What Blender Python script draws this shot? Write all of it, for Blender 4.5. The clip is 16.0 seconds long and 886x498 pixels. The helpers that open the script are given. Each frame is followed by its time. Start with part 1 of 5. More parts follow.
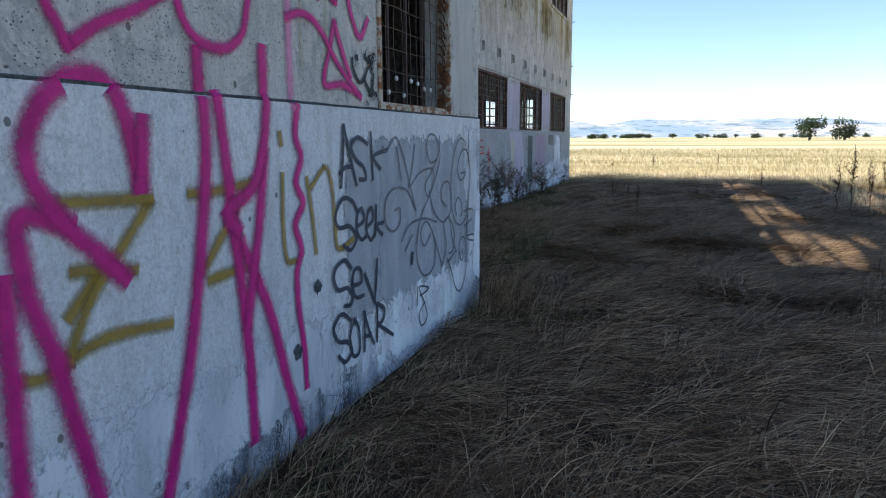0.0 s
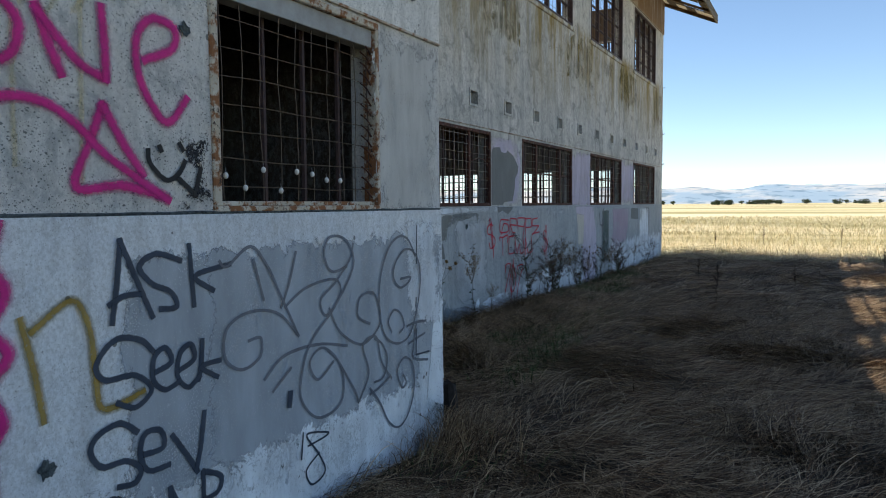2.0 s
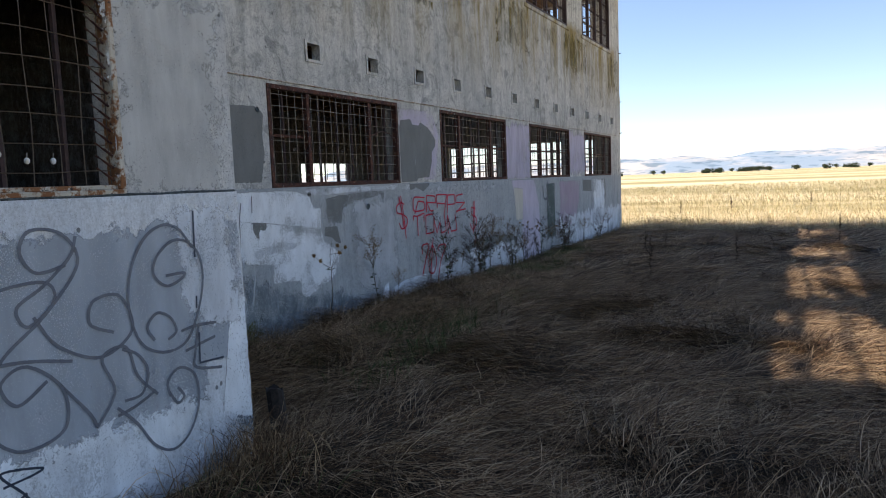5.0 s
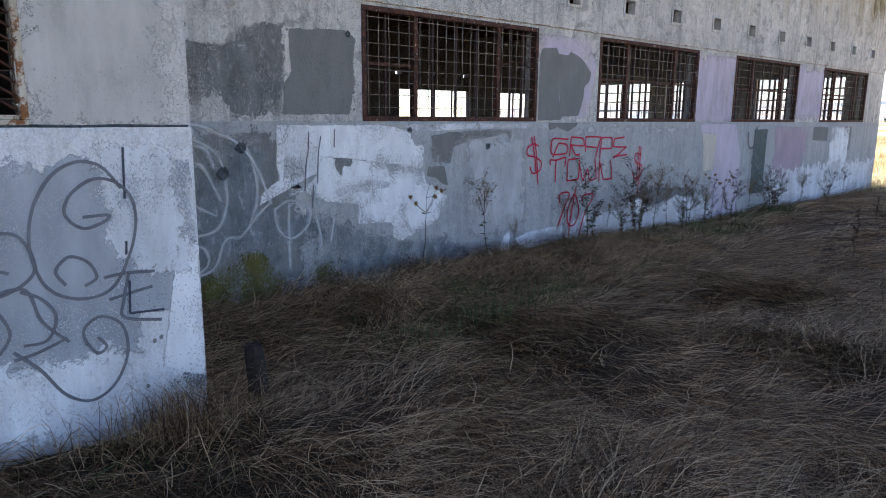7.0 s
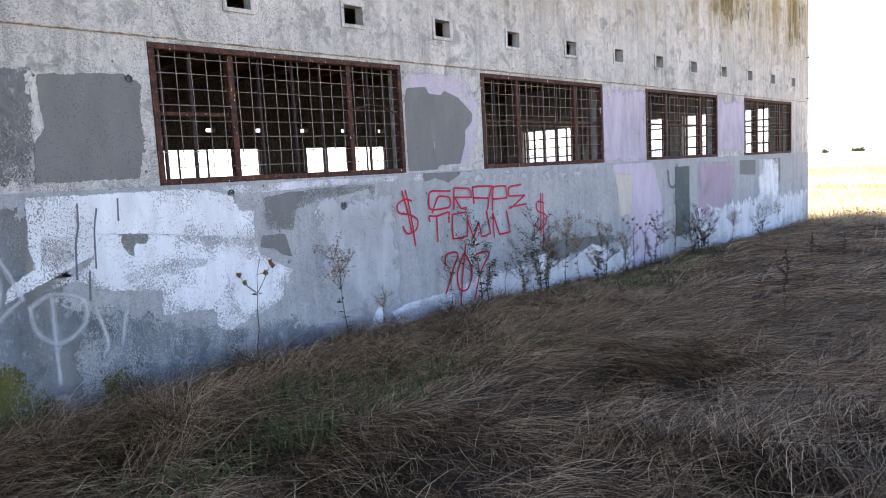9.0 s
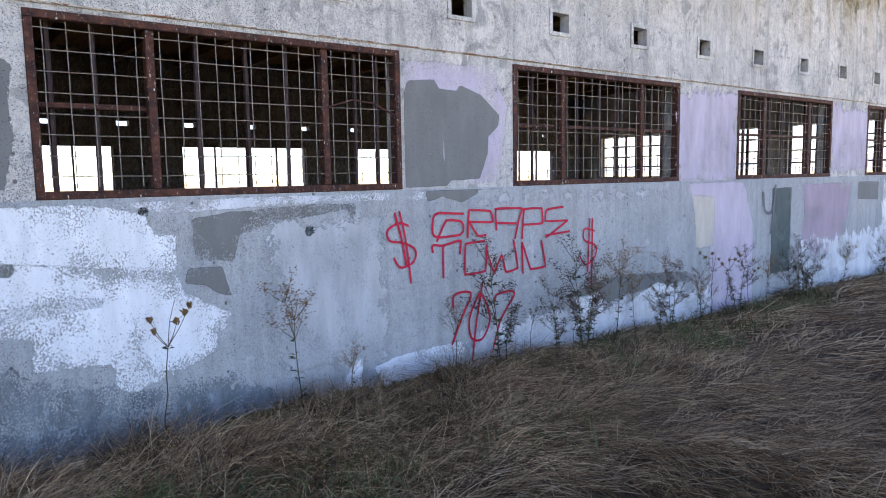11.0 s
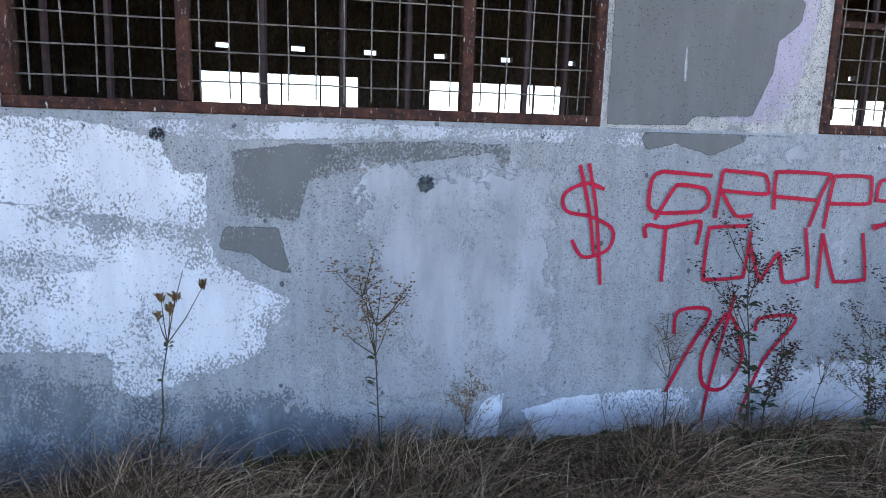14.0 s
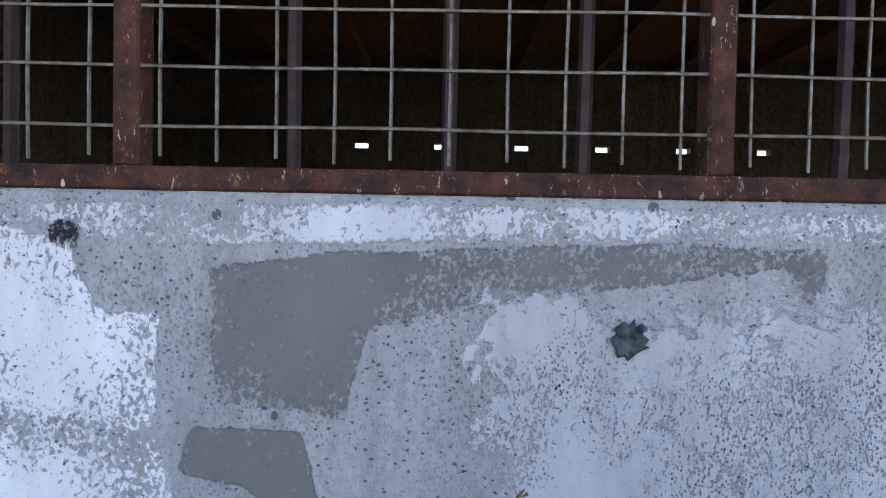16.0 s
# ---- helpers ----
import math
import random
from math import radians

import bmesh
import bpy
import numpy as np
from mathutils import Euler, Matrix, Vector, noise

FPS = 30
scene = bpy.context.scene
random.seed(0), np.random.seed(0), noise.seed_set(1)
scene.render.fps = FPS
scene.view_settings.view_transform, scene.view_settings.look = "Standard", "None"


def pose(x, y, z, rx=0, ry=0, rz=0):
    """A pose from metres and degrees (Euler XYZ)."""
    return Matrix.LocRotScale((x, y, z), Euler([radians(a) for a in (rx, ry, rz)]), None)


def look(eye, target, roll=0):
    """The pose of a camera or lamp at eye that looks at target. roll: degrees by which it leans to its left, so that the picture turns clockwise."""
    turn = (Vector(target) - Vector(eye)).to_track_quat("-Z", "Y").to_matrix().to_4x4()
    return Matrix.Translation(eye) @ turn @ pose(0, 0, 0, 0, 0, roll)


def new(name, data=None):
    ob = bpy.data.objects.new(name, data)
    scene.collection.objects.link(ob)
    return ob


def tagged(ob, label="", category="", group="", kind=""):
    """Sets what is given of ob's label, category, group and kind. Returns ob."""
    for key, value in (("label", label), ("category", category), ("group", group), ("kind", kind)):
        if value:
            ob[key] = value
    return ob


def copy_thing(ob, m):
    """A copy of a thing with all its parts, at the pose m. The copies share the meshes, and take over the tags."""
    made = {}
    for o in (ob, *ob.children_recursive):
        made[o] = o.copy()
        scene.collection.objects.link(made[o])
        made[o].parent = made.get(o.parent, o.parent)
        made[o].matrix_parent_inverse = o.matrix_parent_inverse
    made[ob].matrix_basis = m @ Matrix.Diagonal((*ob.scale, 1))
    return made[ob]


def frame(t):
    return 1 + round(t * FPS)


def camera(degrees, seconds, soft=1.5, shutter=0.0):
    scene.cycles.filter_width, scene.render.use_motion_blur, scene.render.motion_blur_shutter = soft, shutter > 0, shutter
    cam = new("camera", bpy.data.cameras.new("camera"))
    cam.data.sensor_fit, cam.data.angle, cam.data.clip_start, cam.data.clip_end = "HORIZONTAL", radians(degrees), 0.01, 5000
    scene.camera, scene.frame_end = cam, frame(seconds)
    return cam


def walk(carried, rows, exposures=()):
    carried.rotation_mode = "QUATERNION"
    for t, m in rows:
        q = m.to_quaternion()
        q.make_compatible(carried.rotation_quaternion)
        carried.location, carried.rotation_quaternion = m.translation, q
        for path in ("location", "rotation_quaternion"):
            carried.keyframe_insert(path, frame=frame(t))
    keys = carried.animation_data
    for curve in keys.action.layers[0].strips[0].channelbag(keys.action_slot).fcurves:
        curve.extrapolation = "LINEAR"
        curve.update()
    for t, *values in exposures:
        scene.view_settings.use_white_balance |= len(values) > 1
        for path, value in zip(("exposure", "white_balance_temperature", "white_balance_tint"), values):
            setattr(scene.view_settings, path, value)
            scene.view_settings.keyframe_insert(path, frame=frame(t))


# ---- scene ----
cam = camera(66.0, 16.0, soft=1.0)
PATH = [
    (0, (1.872, -6.371, 1.514), (1.219, -4.508, 1.193), -0.3),
    (0.5, (2.06, -5.916, 1.489), (1.527, -4.013, 1.179), -0.9),
    (1, (2.25, -5.408, 1.571), (1.534, -3.578, 1.2), 0.9),
    (1.5, (2.463, -4.928, 1.619), (1.538, -3.178, 1.337), 2.9),
    (2, (2.615, -4.674, 1.723), (1.648, -2.928, 1.596), -0.5),
    (2.5, (2.746, -4.539, 1.771), (1.649, -2.869, 1.856), -0.2),
    (3, (2.859, -4.478, 1.762), (1.807, -2.793, 1.998), -1.7),
    (3.5, (2.951, -4.463, 1.753), (1.936, -2.755, 1.987), -3.6),
    (4, (3.054, -4.192, 1.703), (2.142, -2.413, 1.636), -4.3),
    (4.2, (3.117, -4.053, 1.672), (2.275, -2.243, 1.543), -4.7),
    (6.3, (3.905, -2.164, 1.774), (2.67, -0.622, 1.464), -0.7),
    (6.5, (3.983, -1.994, 1.779), (2.719, -0.477, 1.46), -2.7),
    (7, (4.087, -1.591, 1.767), (2.614, -0.293, 1.385), 0.5),
    (7.5, (4.073, -1.249, 1.644), (2.539, -0.021, 1.269), -4.6),
    (8, (3.951, -0.68, 1.594), (2.49, 0.65, 1.287), -2.2),
    (8.5, (3.943, -0.236, 1.651), (2.621, 1.242, 1.389), -2.9),
    (9, (3.75, 0.291, 1.691), (2.333, 1.684, 1.468), -3.1),
    (9.2, (3.695, 0.479, 1.668), (2.271, 1.864, 1.435), -3.9),
    (11.3, (2.816, 2.419, 1.847), (1.166, 3.53, 1.639), -0.1),
    (11.5, (2.738, 2.598, 1.862), (1.03, 3.613, 1.633), -0.3),
    (12, (2.6, 3.057, 1.825), (0.809, 3.887, 1.5), -0.4),
    (12.5, (2.353, 3.413, 1.789), (0.495, 4.153, 1.768), 4.4),
    (13, (1.964, 3.633, 1.731), (0.047, 4.18, 1.567), 0.4),
    (13.5, (1.579, 3.844, 1.68), (-0.363, 4.246, 1.42), 1.3),
    (14, (1.261, 3.97, 1.684), (-0.66, 4.401, 1.33), 1.8),
    (14.5, (0.801, 3.922, 1.638), (-1.128, 4.372, 1.359), 2.3),
    (15, (0.272, 4.073, 1.572), (-1.695, 4.344, 1.335), -0.2),
    (15.5, (-0.166, 4.188, 1.61), (-2.142, 4.366, 1.358), -0.1),
    (15.7, (-0.347, 4.147, 1.631), (-2.333, 4.367, 1.557), 0.8),
    (16, (-0.612, 4.223, 1.632), (-2.611, 4.211, 1.575), 1.1),
]
EXPOSURES = [(0, 0.6, 6250, 9), (0.5, 0.45, 6200, 7), (1, 0.36, 6200, 7), (1.5, 0.38, 6250, 6), (2.5, 0.48, 6700, 6), (3.5, 0.7, 6900, 9), (4, 0.55, 6900, 11), (6.5, 0.7, 6800, 17), (7, 1.15, 6800, 18), (7.5, 1.75, 7000, 20), (8, 2.15, 7100, 20), (8.5, 2.2, 7100, 20), (9, 1.85, 7100, 20), (11.5, 1.9, 6700, 20), (12, 1.75, 6700, 20), (12.5, 1.95, 6700, 20), (13, 1.85, 6600, 19), (14.5, 1.82, 6600, 16), (16, 1.78, 6900, 16)]
walk(cam, [(t, look(eye, target, roll)) for t, eye, target, roll in PATH], EXPOSURES)

# ---- world and sun ----
SUN_EL, SUN_AZ = 47.0, -1.5        # degrees: height, and turn from -x towards +y
world = bpy.data.worlds.new("sky")
scene.world = world
world.use_nodes = True
wn = world.node_tree.nodes
sky = wn.new("ShaderNodeTexSky")
sky.sky_type = "NISHITA"
sky.sun_disc = False
sky.sun_elevation = radians(SUN_EL)
sky.sun_rotation = radians(270 + SUN_AZ)
sky.altitude = 10
sky.air_density = 0.75
sky.dust_density = 0.0
sky.ozone_density = 1.2
world.node_tree.links.new(sky.outputs[0], wn["Background"].inputs[0])
wn["Background"].inputs[1].default_value = 0.15
lamp = bpy.data.lights.new("sun", "SUN")
lamp.energy, lamp.angle, lamp.color = 5.0, radians(0.5), (1.0, 0.93, 0.82)
sun = new("sun", lamp)
ce = math.cos(radians(SUN_EL))
sun_dir = Vector((-ce * math.cos(radians(SUN_AZ)), ce * math.sin(radians(SUN_AZ)), math.sin(radians(SUN_EL))))
sun.matrix_world = look(sun_dir * 50, (0, 0, 0))


# ---- material kit ----
class Kit:
    """A node material, built by short calls."""

    def __init__(self, name, rough=0.8, metal=0.0):
        self.mat = bpy.data.materials.new(name)
        self.mat.use_nodes = True
        self.t = self.mat.node_tree
        self.b = self.t.nodes["Principled BSDF"]
        self.b.inputs["Roughness"].default_value = rough
        self.b.inputs["Metallic"].default_value = metal
        self.b.inputs["Specular IOR Level"].default_value = 0.25

    def n(self, kind, **props):
        node = self.t.nodes.new(kind)
        for k, v in props.items():
            setattr(node, k, v)
        return node

    def link(self, a, b):
        self.t.links.new(a, b)

    def put(self, socket, value):
        if isinstance(value, bpy.types.NodeSocket):
            self.link(value, socket)
        elif isinstance(value, tuple) and len(value) == 3 and socket.type == "RGBA":
            socket.default_value = (*value, 1)
        else:
            socket.default_value = value

    def pos(self, sx=1.0, sy=1.0, sz=1.0):
        g = self.n("ShaderNodeNewGeometry")
        m = self.n("ShaderNodeMapping")
        m.inputs["Scale"].default_value = (sx, sy, sz)
        self.link(g.outputs["Position"], m.inputs["Vector"])
        return m.outputs[0]

    def noise(self, vec, scale, detail=6.0, rough=0.6, dist=0.0):
        x = self.n("ShaderNodeTexNoise")
        self.link(vec, x.inputs["Vector"])
        for k, v in (("Scale", scale), ("Detail", detail), ("Roughness", rough), ("Distortion", dist)):
            x.inputs[k].default_value = v
        return x.outputs["Fac"]

    def voronoi(self, vec, scale, out="Distance", feature="F1"):
        x = self.n("ShaderNodeTexVoronoi", feature=feature)
        self.link(vec, x.inputs["Vector"])
        x.inputs["Scale"].default_value = scale
        return x.outputs[out]

    def ramp(self, fac, lo, hi, a=0.0, b=1.0):
        x = self.n("ShaderNodeMapRange", clamp=True)
        self.link(fac, x.inputs["Value"])
        for k, v in (("From Min", lo), ("From Max", hi), ("To Min", a), ("To Max", b)):
            x.inputs[k].default_value = v
        return x.outputs[0]

    def math(self, op, a, b=0.0):
        x = self.n("ShaderNodeMath", operation=op)
        self.put(x.inputs[0], a)
        self.put(x.inputs[1], b)
        return x.outputs[0]

    def mix(self, fac, a, b, blend="MIX"):
        x = self.n("ShaderNodeMix", data_type="RGBA", blend_type=blend)
        self.put(x.inputs[0], fac)
        self.put(x.inputs[6], a)
        self.put(x.inputs[7], b)
        return x.outputs[2]

    def specks(self, c, scale=90, share=0.55, radius=0.26, dark=(0.055, 0.06, 0.065)):
        """Small ragged dark pits, thrown unevenly over a colour."""
        x = self.n("ShaderNodeTexVoronoi")
        p = self.pos(1, 0.75, 1.0)
        self.link(p, x.inputs["Vector"])
        x.inputs["Scale"].default_value = scale
        ragged = self.math("ADD", x.outputs["Distance"], self.math("MULTIPLY", self.math("SUBTRACT", self.noise(p, scale * 1.7, 4, 0.75), 0.5), 1.3))
        cell = self.sep(x.outputs["Color"])[0]
        many = self.math("GREATER_THAN", cell, self.ramp(self.noise(p, 3.4, 7, 0.72), 0.38, 0.66, 1.0, 1.0 - share))
        hit = self.math("MULTIPLY", self.math("LESS_THAN", ragged, radius), many)
        return self.mix(self.math("MULTIPLY", hit, 0.8), c, dark)

    def sep(self, vec):
        x = self.n("ShaderNodeSeparateXYZ")
        self.link(vec, x.inputs[0])
        return x.outputs

    def bump(self, height, strength=0.4, distance=0.01):
        x = self.n("ShaderNodeBump")
        self.link(height, x.inputs["Height"])
        x.inputs["Strength"].default_value, x.inputs["Distance"].default_value = strength, distance
        self.link(x.outputs[0], self.b.inputs["Normal"])

    def color(self, c):
        self.put(self.b.inputs["Base Color"], c)
        return self

    def alpha(self, a):
        self.link(a, self.b.inputs["Alpha"])
        return self


def concrete(name, light, dark, flake, pit=0.6, lichen=False, streak=0.5, flake_lo=0.53, grain=1.0, speck=0.6):
    k = Kit(name, 0.88)
    p = k.pos()
    c = k.mix(k.ramp(k.noise(p, 0.9, 8, 0.62), 0.35, 0.68), light, dark)
    c = k.mix(k.ramp(k.noise(p, 4.5, 10, 0.72, 0.6), flake_lo, flake_lo + 0.07), c, flake)
    runs = k.noise(k.pos(9, 9, 0.55), 1.0, 5, 0.6)
    c = k.mix(k.ramp(runs, 0.46, 0.70, 0.0, streak), c, (0.17, 0.17, 0.16))
    fine = k.noise(p, 60, 4, 0.7)
    c = k.mix(k.ramp(fine, 0.42, 0.72, 0.0, 0.4), c, (0.22, 0.22, 0.21))
    size = k.ramp(k.noise(p, 1.7, 4, 0.6), 0.35, 0.7, 0.06, 0.33 * grain)
    dots = k.math("LESS_THAN", k.voronoi(k.pos(1, 0.8, 1.15), 60), size)
    c = k.mix(k.math("MULTIPLY", dots, pit), c, (0.06, 0.06, 0.06))
    tiny = k.math("LESS_THAN", k.voronoi(k.pos(1, 1, 0.7), 105), k.ramp(k.noise(p, 3.1, 5, 0.65), 0.34, 0.64, 0.10, 0.50 * grain))
    c = k.mix(k.math("MULTIPLY", tiny, pit), c, (0.09, 0.09, 0.09))
    crust = k.ramp(k.noise(k.pos(1, 1, 0.6), 26, 8, 0.8), 0.49, 0.57, 0.0, 0.5 * grain)
    c = k.mix(crust, c, (0.25, 0.255, 0.26))
    chip = k.ramp(k.noise(k.pos(1, 1.2, 0.85), 48, 9, 0.8, 0.4), 0.60, 0.63, 0.0, 0.7)
    c = k.mix(k.math("MULTIPLY", chip, k.ramp(k.noise(p, 1.1, 5, 0.65), 0.38, 0.62)), c, (0.10, 0.105, 0.11))
    big = k.math("LESS_THAN", k.voronoi(k.pos(1, 1, 0.8), 7), 0.085)
    c = k.mix(k.math("MULTIPLY", big, 0.75), c, (0.05, 0.05, 0.05))
    if lichen:
        z = k.sep(k.pos())[2]
        fall = k.math("MULTIPLY", k.ramp(z, 3.5, 5.2), k.ramp(z, 5.5, 5.75, 1.0, 0.0))
        run = k.ramp(k.noise(k.pos(1.3, 1.3, 0.22), 1.5, 7, 0.7, 0.4), 0.43, 0.60)
        c = k.mix(k.math("MULTIPLY", k.math("MULTIPLY", fall, run), 0.9), c, (0.24, 0.165, 0.03))
        top = k.math("MULTIPLY", k.ramp(z, 7.33, 7.4), k.ramp(k.noise(k.pos(3, 3, 0.3), 1.5, 6, 0.65), 0.22, 0.50))
        c = k.mix(k.math("MULTIPLY", top, 0.92), c, (0.17, 0.098, 0.042))
    c = k.specks(c, 88, speck)
    c = k.specks(c, 42, speck * 0.14, 0.18)
    k.color(c)
    h = k.math("SUBTRACT", k.noise(p, 22, 8, 0.7), k.math("MULTIPLY", dots, 0.5))
    k.bump(h, 0.7, 0.015)
    return k.mat


def plain(name, a, b, scale=8.0, rough=0.75, metal=0.0, bump=0.3, stretch=(1, 1, 1)):
    k = Kit(name, rough, metal)
    p = k.pos(*stretch)
    f = k.noise(p, scale, 8, 0.68)
    k.color(k.mix(k.ramp(f, 0.35, 0.66), a, b))
    k.bump(k.noise(p, scale * 5, 6, 0.7), bump, 0.006)
    return k.mat


CONCRETE_NEAR_UP = concrete("weathered_concrete_near", (0.68, 0.66, 0.64), (0.54, 0.53, 0.51), (0.44, 0.435, 0.43), 0.7, streak=0.35, grain=0.5, speck=0.35)
CONCRETE_NEAR_TOP = concrete("pale_weathered_concrete", (0.80, 0.78, 0.75), (0.66, 0.65, 0.63), (0.55, 0.54, 0.53), 0.75, streak=0.3, flake_lo=0.57, grain=0.45, speck=0.45)
CONCRETE_NEAR_LOW = concrete("whitewashed_concrete", (0.78, 0.80, 0.83), (0.64, 0.67, 0.72), (0.58, 0.61, 0.65), 0.35, streak=0.2, flake_lo=0.6, grain=0.5, speck=0.15)
CONCRETE_FAR_UP = concrete("weathered_concrete_far", (0.74, 0.72, 0.68), (0.55, 0.54, 0.51), (0.38, 0.375, 0.36), 0.75, lichen=True, grain=0.8)
CONCRETE_FAR_LOW = concrete("grey_painted_concrete", (0.47, 0.49, 0.51), (0.37, 0.40, 0.425), (0.52, 0.54, 0.57), 0.38, streak=0.35, flake_lo=0.58, grain=0.8, speck=0.4)
# Concrete colour lowered so that the dimness of the rooms is already in it.
CONCRETE_IN = concrete("dimmed_interior_concrete", (0.075, 0.055, 0.04), (0.045, 0.033, 0.025), (0.03, 0.024, 0.02), 0.3)
k = Kit("flaking_cream_paint", 0.8)
p = k.pos()
c = k.mix(k.ramp(k.noise(p, 5, 8, 0.7), 0.36, 0.64), (0.56, 0.52, 0.45), (0.40, 0.34, 0.26))
c = k.mix(k.ramp(k.noise(p, 11, 8, 0.72), 0.48, 0.55), c, (0.22, 0.095, 0.04))
c = k.mix(k.ramp(k.noise(p, 28, 7, 0.8), 0.57, 0.61), c, (0.05, 0.035, 0.03))
k.color(c)
k.bump(k.noise(p, 50, 6, 0.7), 0.4, 0.006)
RUST_PALE = k.mat
k = Kit("rusty_steel_frame", 0.8, 0.1)
p = k.pos()
c = k.mix(k.ramp(k.noise(p, 14, 8, 0.68), 0.38, 0.62), (0.11, 0.044, 0.029), (0.032, 0.017, 0.017))
c = k.mix(k.ramp(k.noise(p, 38, 6, 0.8), 0.60, 0.66, 0, 0.9), c, (0.30, 0.13, 0.06))
c = k.mix(k.math("LESS_THAN", k.voronoi(k.pos(1.4, 1.4, 0.45), 17), k.ramp(k.noise(p, 7, 4, 0.6), 0.45, 0.7, 0.0, 0.22)), c, (0.55, 0.52, 0.48))
c = k.mix(k.ramp(k.noise(k.pos(1, 1, 0.35), 60, 5, 0.8), 0.61, 0.64, 0, 0.8), c, (0.5, 0.46, 0.42))
k.color(c)
k.bump(k.noise(p, 60, 6, 0.7), 0.5, 0.006)
RUST = k.mat
BAR = plain("brown_steel_bar", (0.075, 0.045, 0.045), (0.035, 0.025, 0.025), 20, 0.6, 0.3)
WIRE = plain("galvanised_wire", (0.28, 0.27, 0.25), (0.12, 0.09, 0.07), 25, 0.55, 0.5)
WIRE_DARK = plain("weathered_wire", (0.12, 0.095, 0.075), (0.06, 0.04, 0.03), 25, 0.6, 0.4)
TIMBER = plain("old_brown_timber", (0.20, 0.11, 0.05), (0.07, 0.04, 0.02), 3, 0.85, 0, 0.4, (1, 6, 6))
TIMBER_GREY = plain("grey_weathered_board", (0.17, 0.15, 0.12), (0.07, 0.06, 0.05), 3, 0.85, 0, 0.4, (6, 1, 6))
KNOB = plain("white_porcelain", (0.72, 0.71, 0.68), (0.55, 0.53, 0.5), 20, 0.3)
WIN_BAND = plain("grey_painted_header", (0.36, 0.37, 0.38), (0.26, 0.26, 0.26), 7, 0.8)


# ---- mesh kit ----
def add_box(bm, x0, x1, y0, y1, z0, z1):
    v = [bm.verts.new(p) for p in ((x0, y0, z0), (x1, y0, z0), (x1, y1, z0), (x0, y1, z0), (x0, y0, z1), (x1, y0, z1), (x1, y1, z1), (x0, y1, z1))]
    for f in ((3, 2, 1, 0), (4, 5, 6, 7), (0, 1, 5, 4), (1, 2, 6, 5), (2, 3, 7, 6), (3, 0, 4, 7)):
        bm.faces.new([v[i] for i in f])


def worn(bm, width):
    bmesh.ops.bevel(bm, geom=list(bm.edges), offset=width, segments=1, affect="EDGES")
    return bm


def mesh_of(name, bm, material):
    me = bpy.data.meshes.new(name)
    bm.to_mesh(me)
    bm.free()
    me.materials.append(material)
    return me


def part(name, bm, material, parent=None, label=""):
    ob = new(name, mesh_of(name, bm, material))
    ob.parent = parent
    if label:
        ob["label"] = label
    return ob


def block(name, x0, x1, y0, y1, z0, z1, material, parent=None, label="", bevel=0.0):
    bm = bmesh.new()
    add_box(bm, x0, x1, y0, y1, z0, z1)
    if bevel:
        worn(bm, bevel)
    return part(name, bm, material, parent, label)


def from_arrays(name, verts, faces, material, smooth=False):
    me = bpy.data.meshes.new(name)
    me.from_pydata(verts, [], faces)
    me.materials.append(material)
    if smooth:
        me.shade_smooth()
    return me


def pierced(bm, axis, a0, a1, lo, hi, z0, z1, holes):
    """A slab between a0 and a1 of one axis ('x' or 'y'), from lo to hi along the other and z0 to z1, with rectangular holes (u0, u1, z0, z1) through it."""
    us = sorted({lo, hi, *(h[0] for h in holes), *(h[1] for h in holes)})
    zs = sorted({z0, z1, *(h[2] for h in holes), *(h[3] for h in holes)})
    us = [u for u in us if lo <= u <= hi]
    zs = [z for z in zs if z0 <= z <= z1]
    solid = {}
    for i in range(len(us) - 1):
        for j in range(len(zs) - 1):
            cu, cz = (us[i] + us[i + 1]) / 2, (zs[j] + zs[j + 1]) / 2
            solid[i, j] = not any(h[0] < cu < h[1] and h[2] < cz < h[3] for h in holes)
    made = {}

    def vert(a, u, z):
        if (a, u, z) not in made:
            made[a, u, z] = bm.verts.new((a, u, z) if axis == "x" else (u, a, z))
        return made[a, u, z]

    for (i, j), full in solid.items():
        if not full:
            continue
        u0, u1, b, t = us[i], us[i + 1], zs[j], zs[j + 1]
        bm.faces.new([vert(a1, u0, b), vert(a1, u1, b), vert(a1, u1, t), vert(a1, u0, t)])
        bm.faces.new([vert(a0, u0, t), vert(a0, u1, t), vert(a0, u1, b), vert(a0, u0, b)])
        for di, dj, e in ((-1, 0, ((u0, b), (u0, t))), (1, 0, ((u1, t), (u1, b))), (0, -1, ((u1, b), (u0, b))), (0, 1, ((u0, t), (u1, t)))):
            if not solid.get((i + di, j + dj), False):
                (p, q), (r, s) = e
                bm.faces.new([vert(a0, p, q), vert(a1, p, q), vert(a1, r, s), vert(a0, r, s)])
    bmesh.ops.recalc_face_normals(bm, faces=bm.faces)


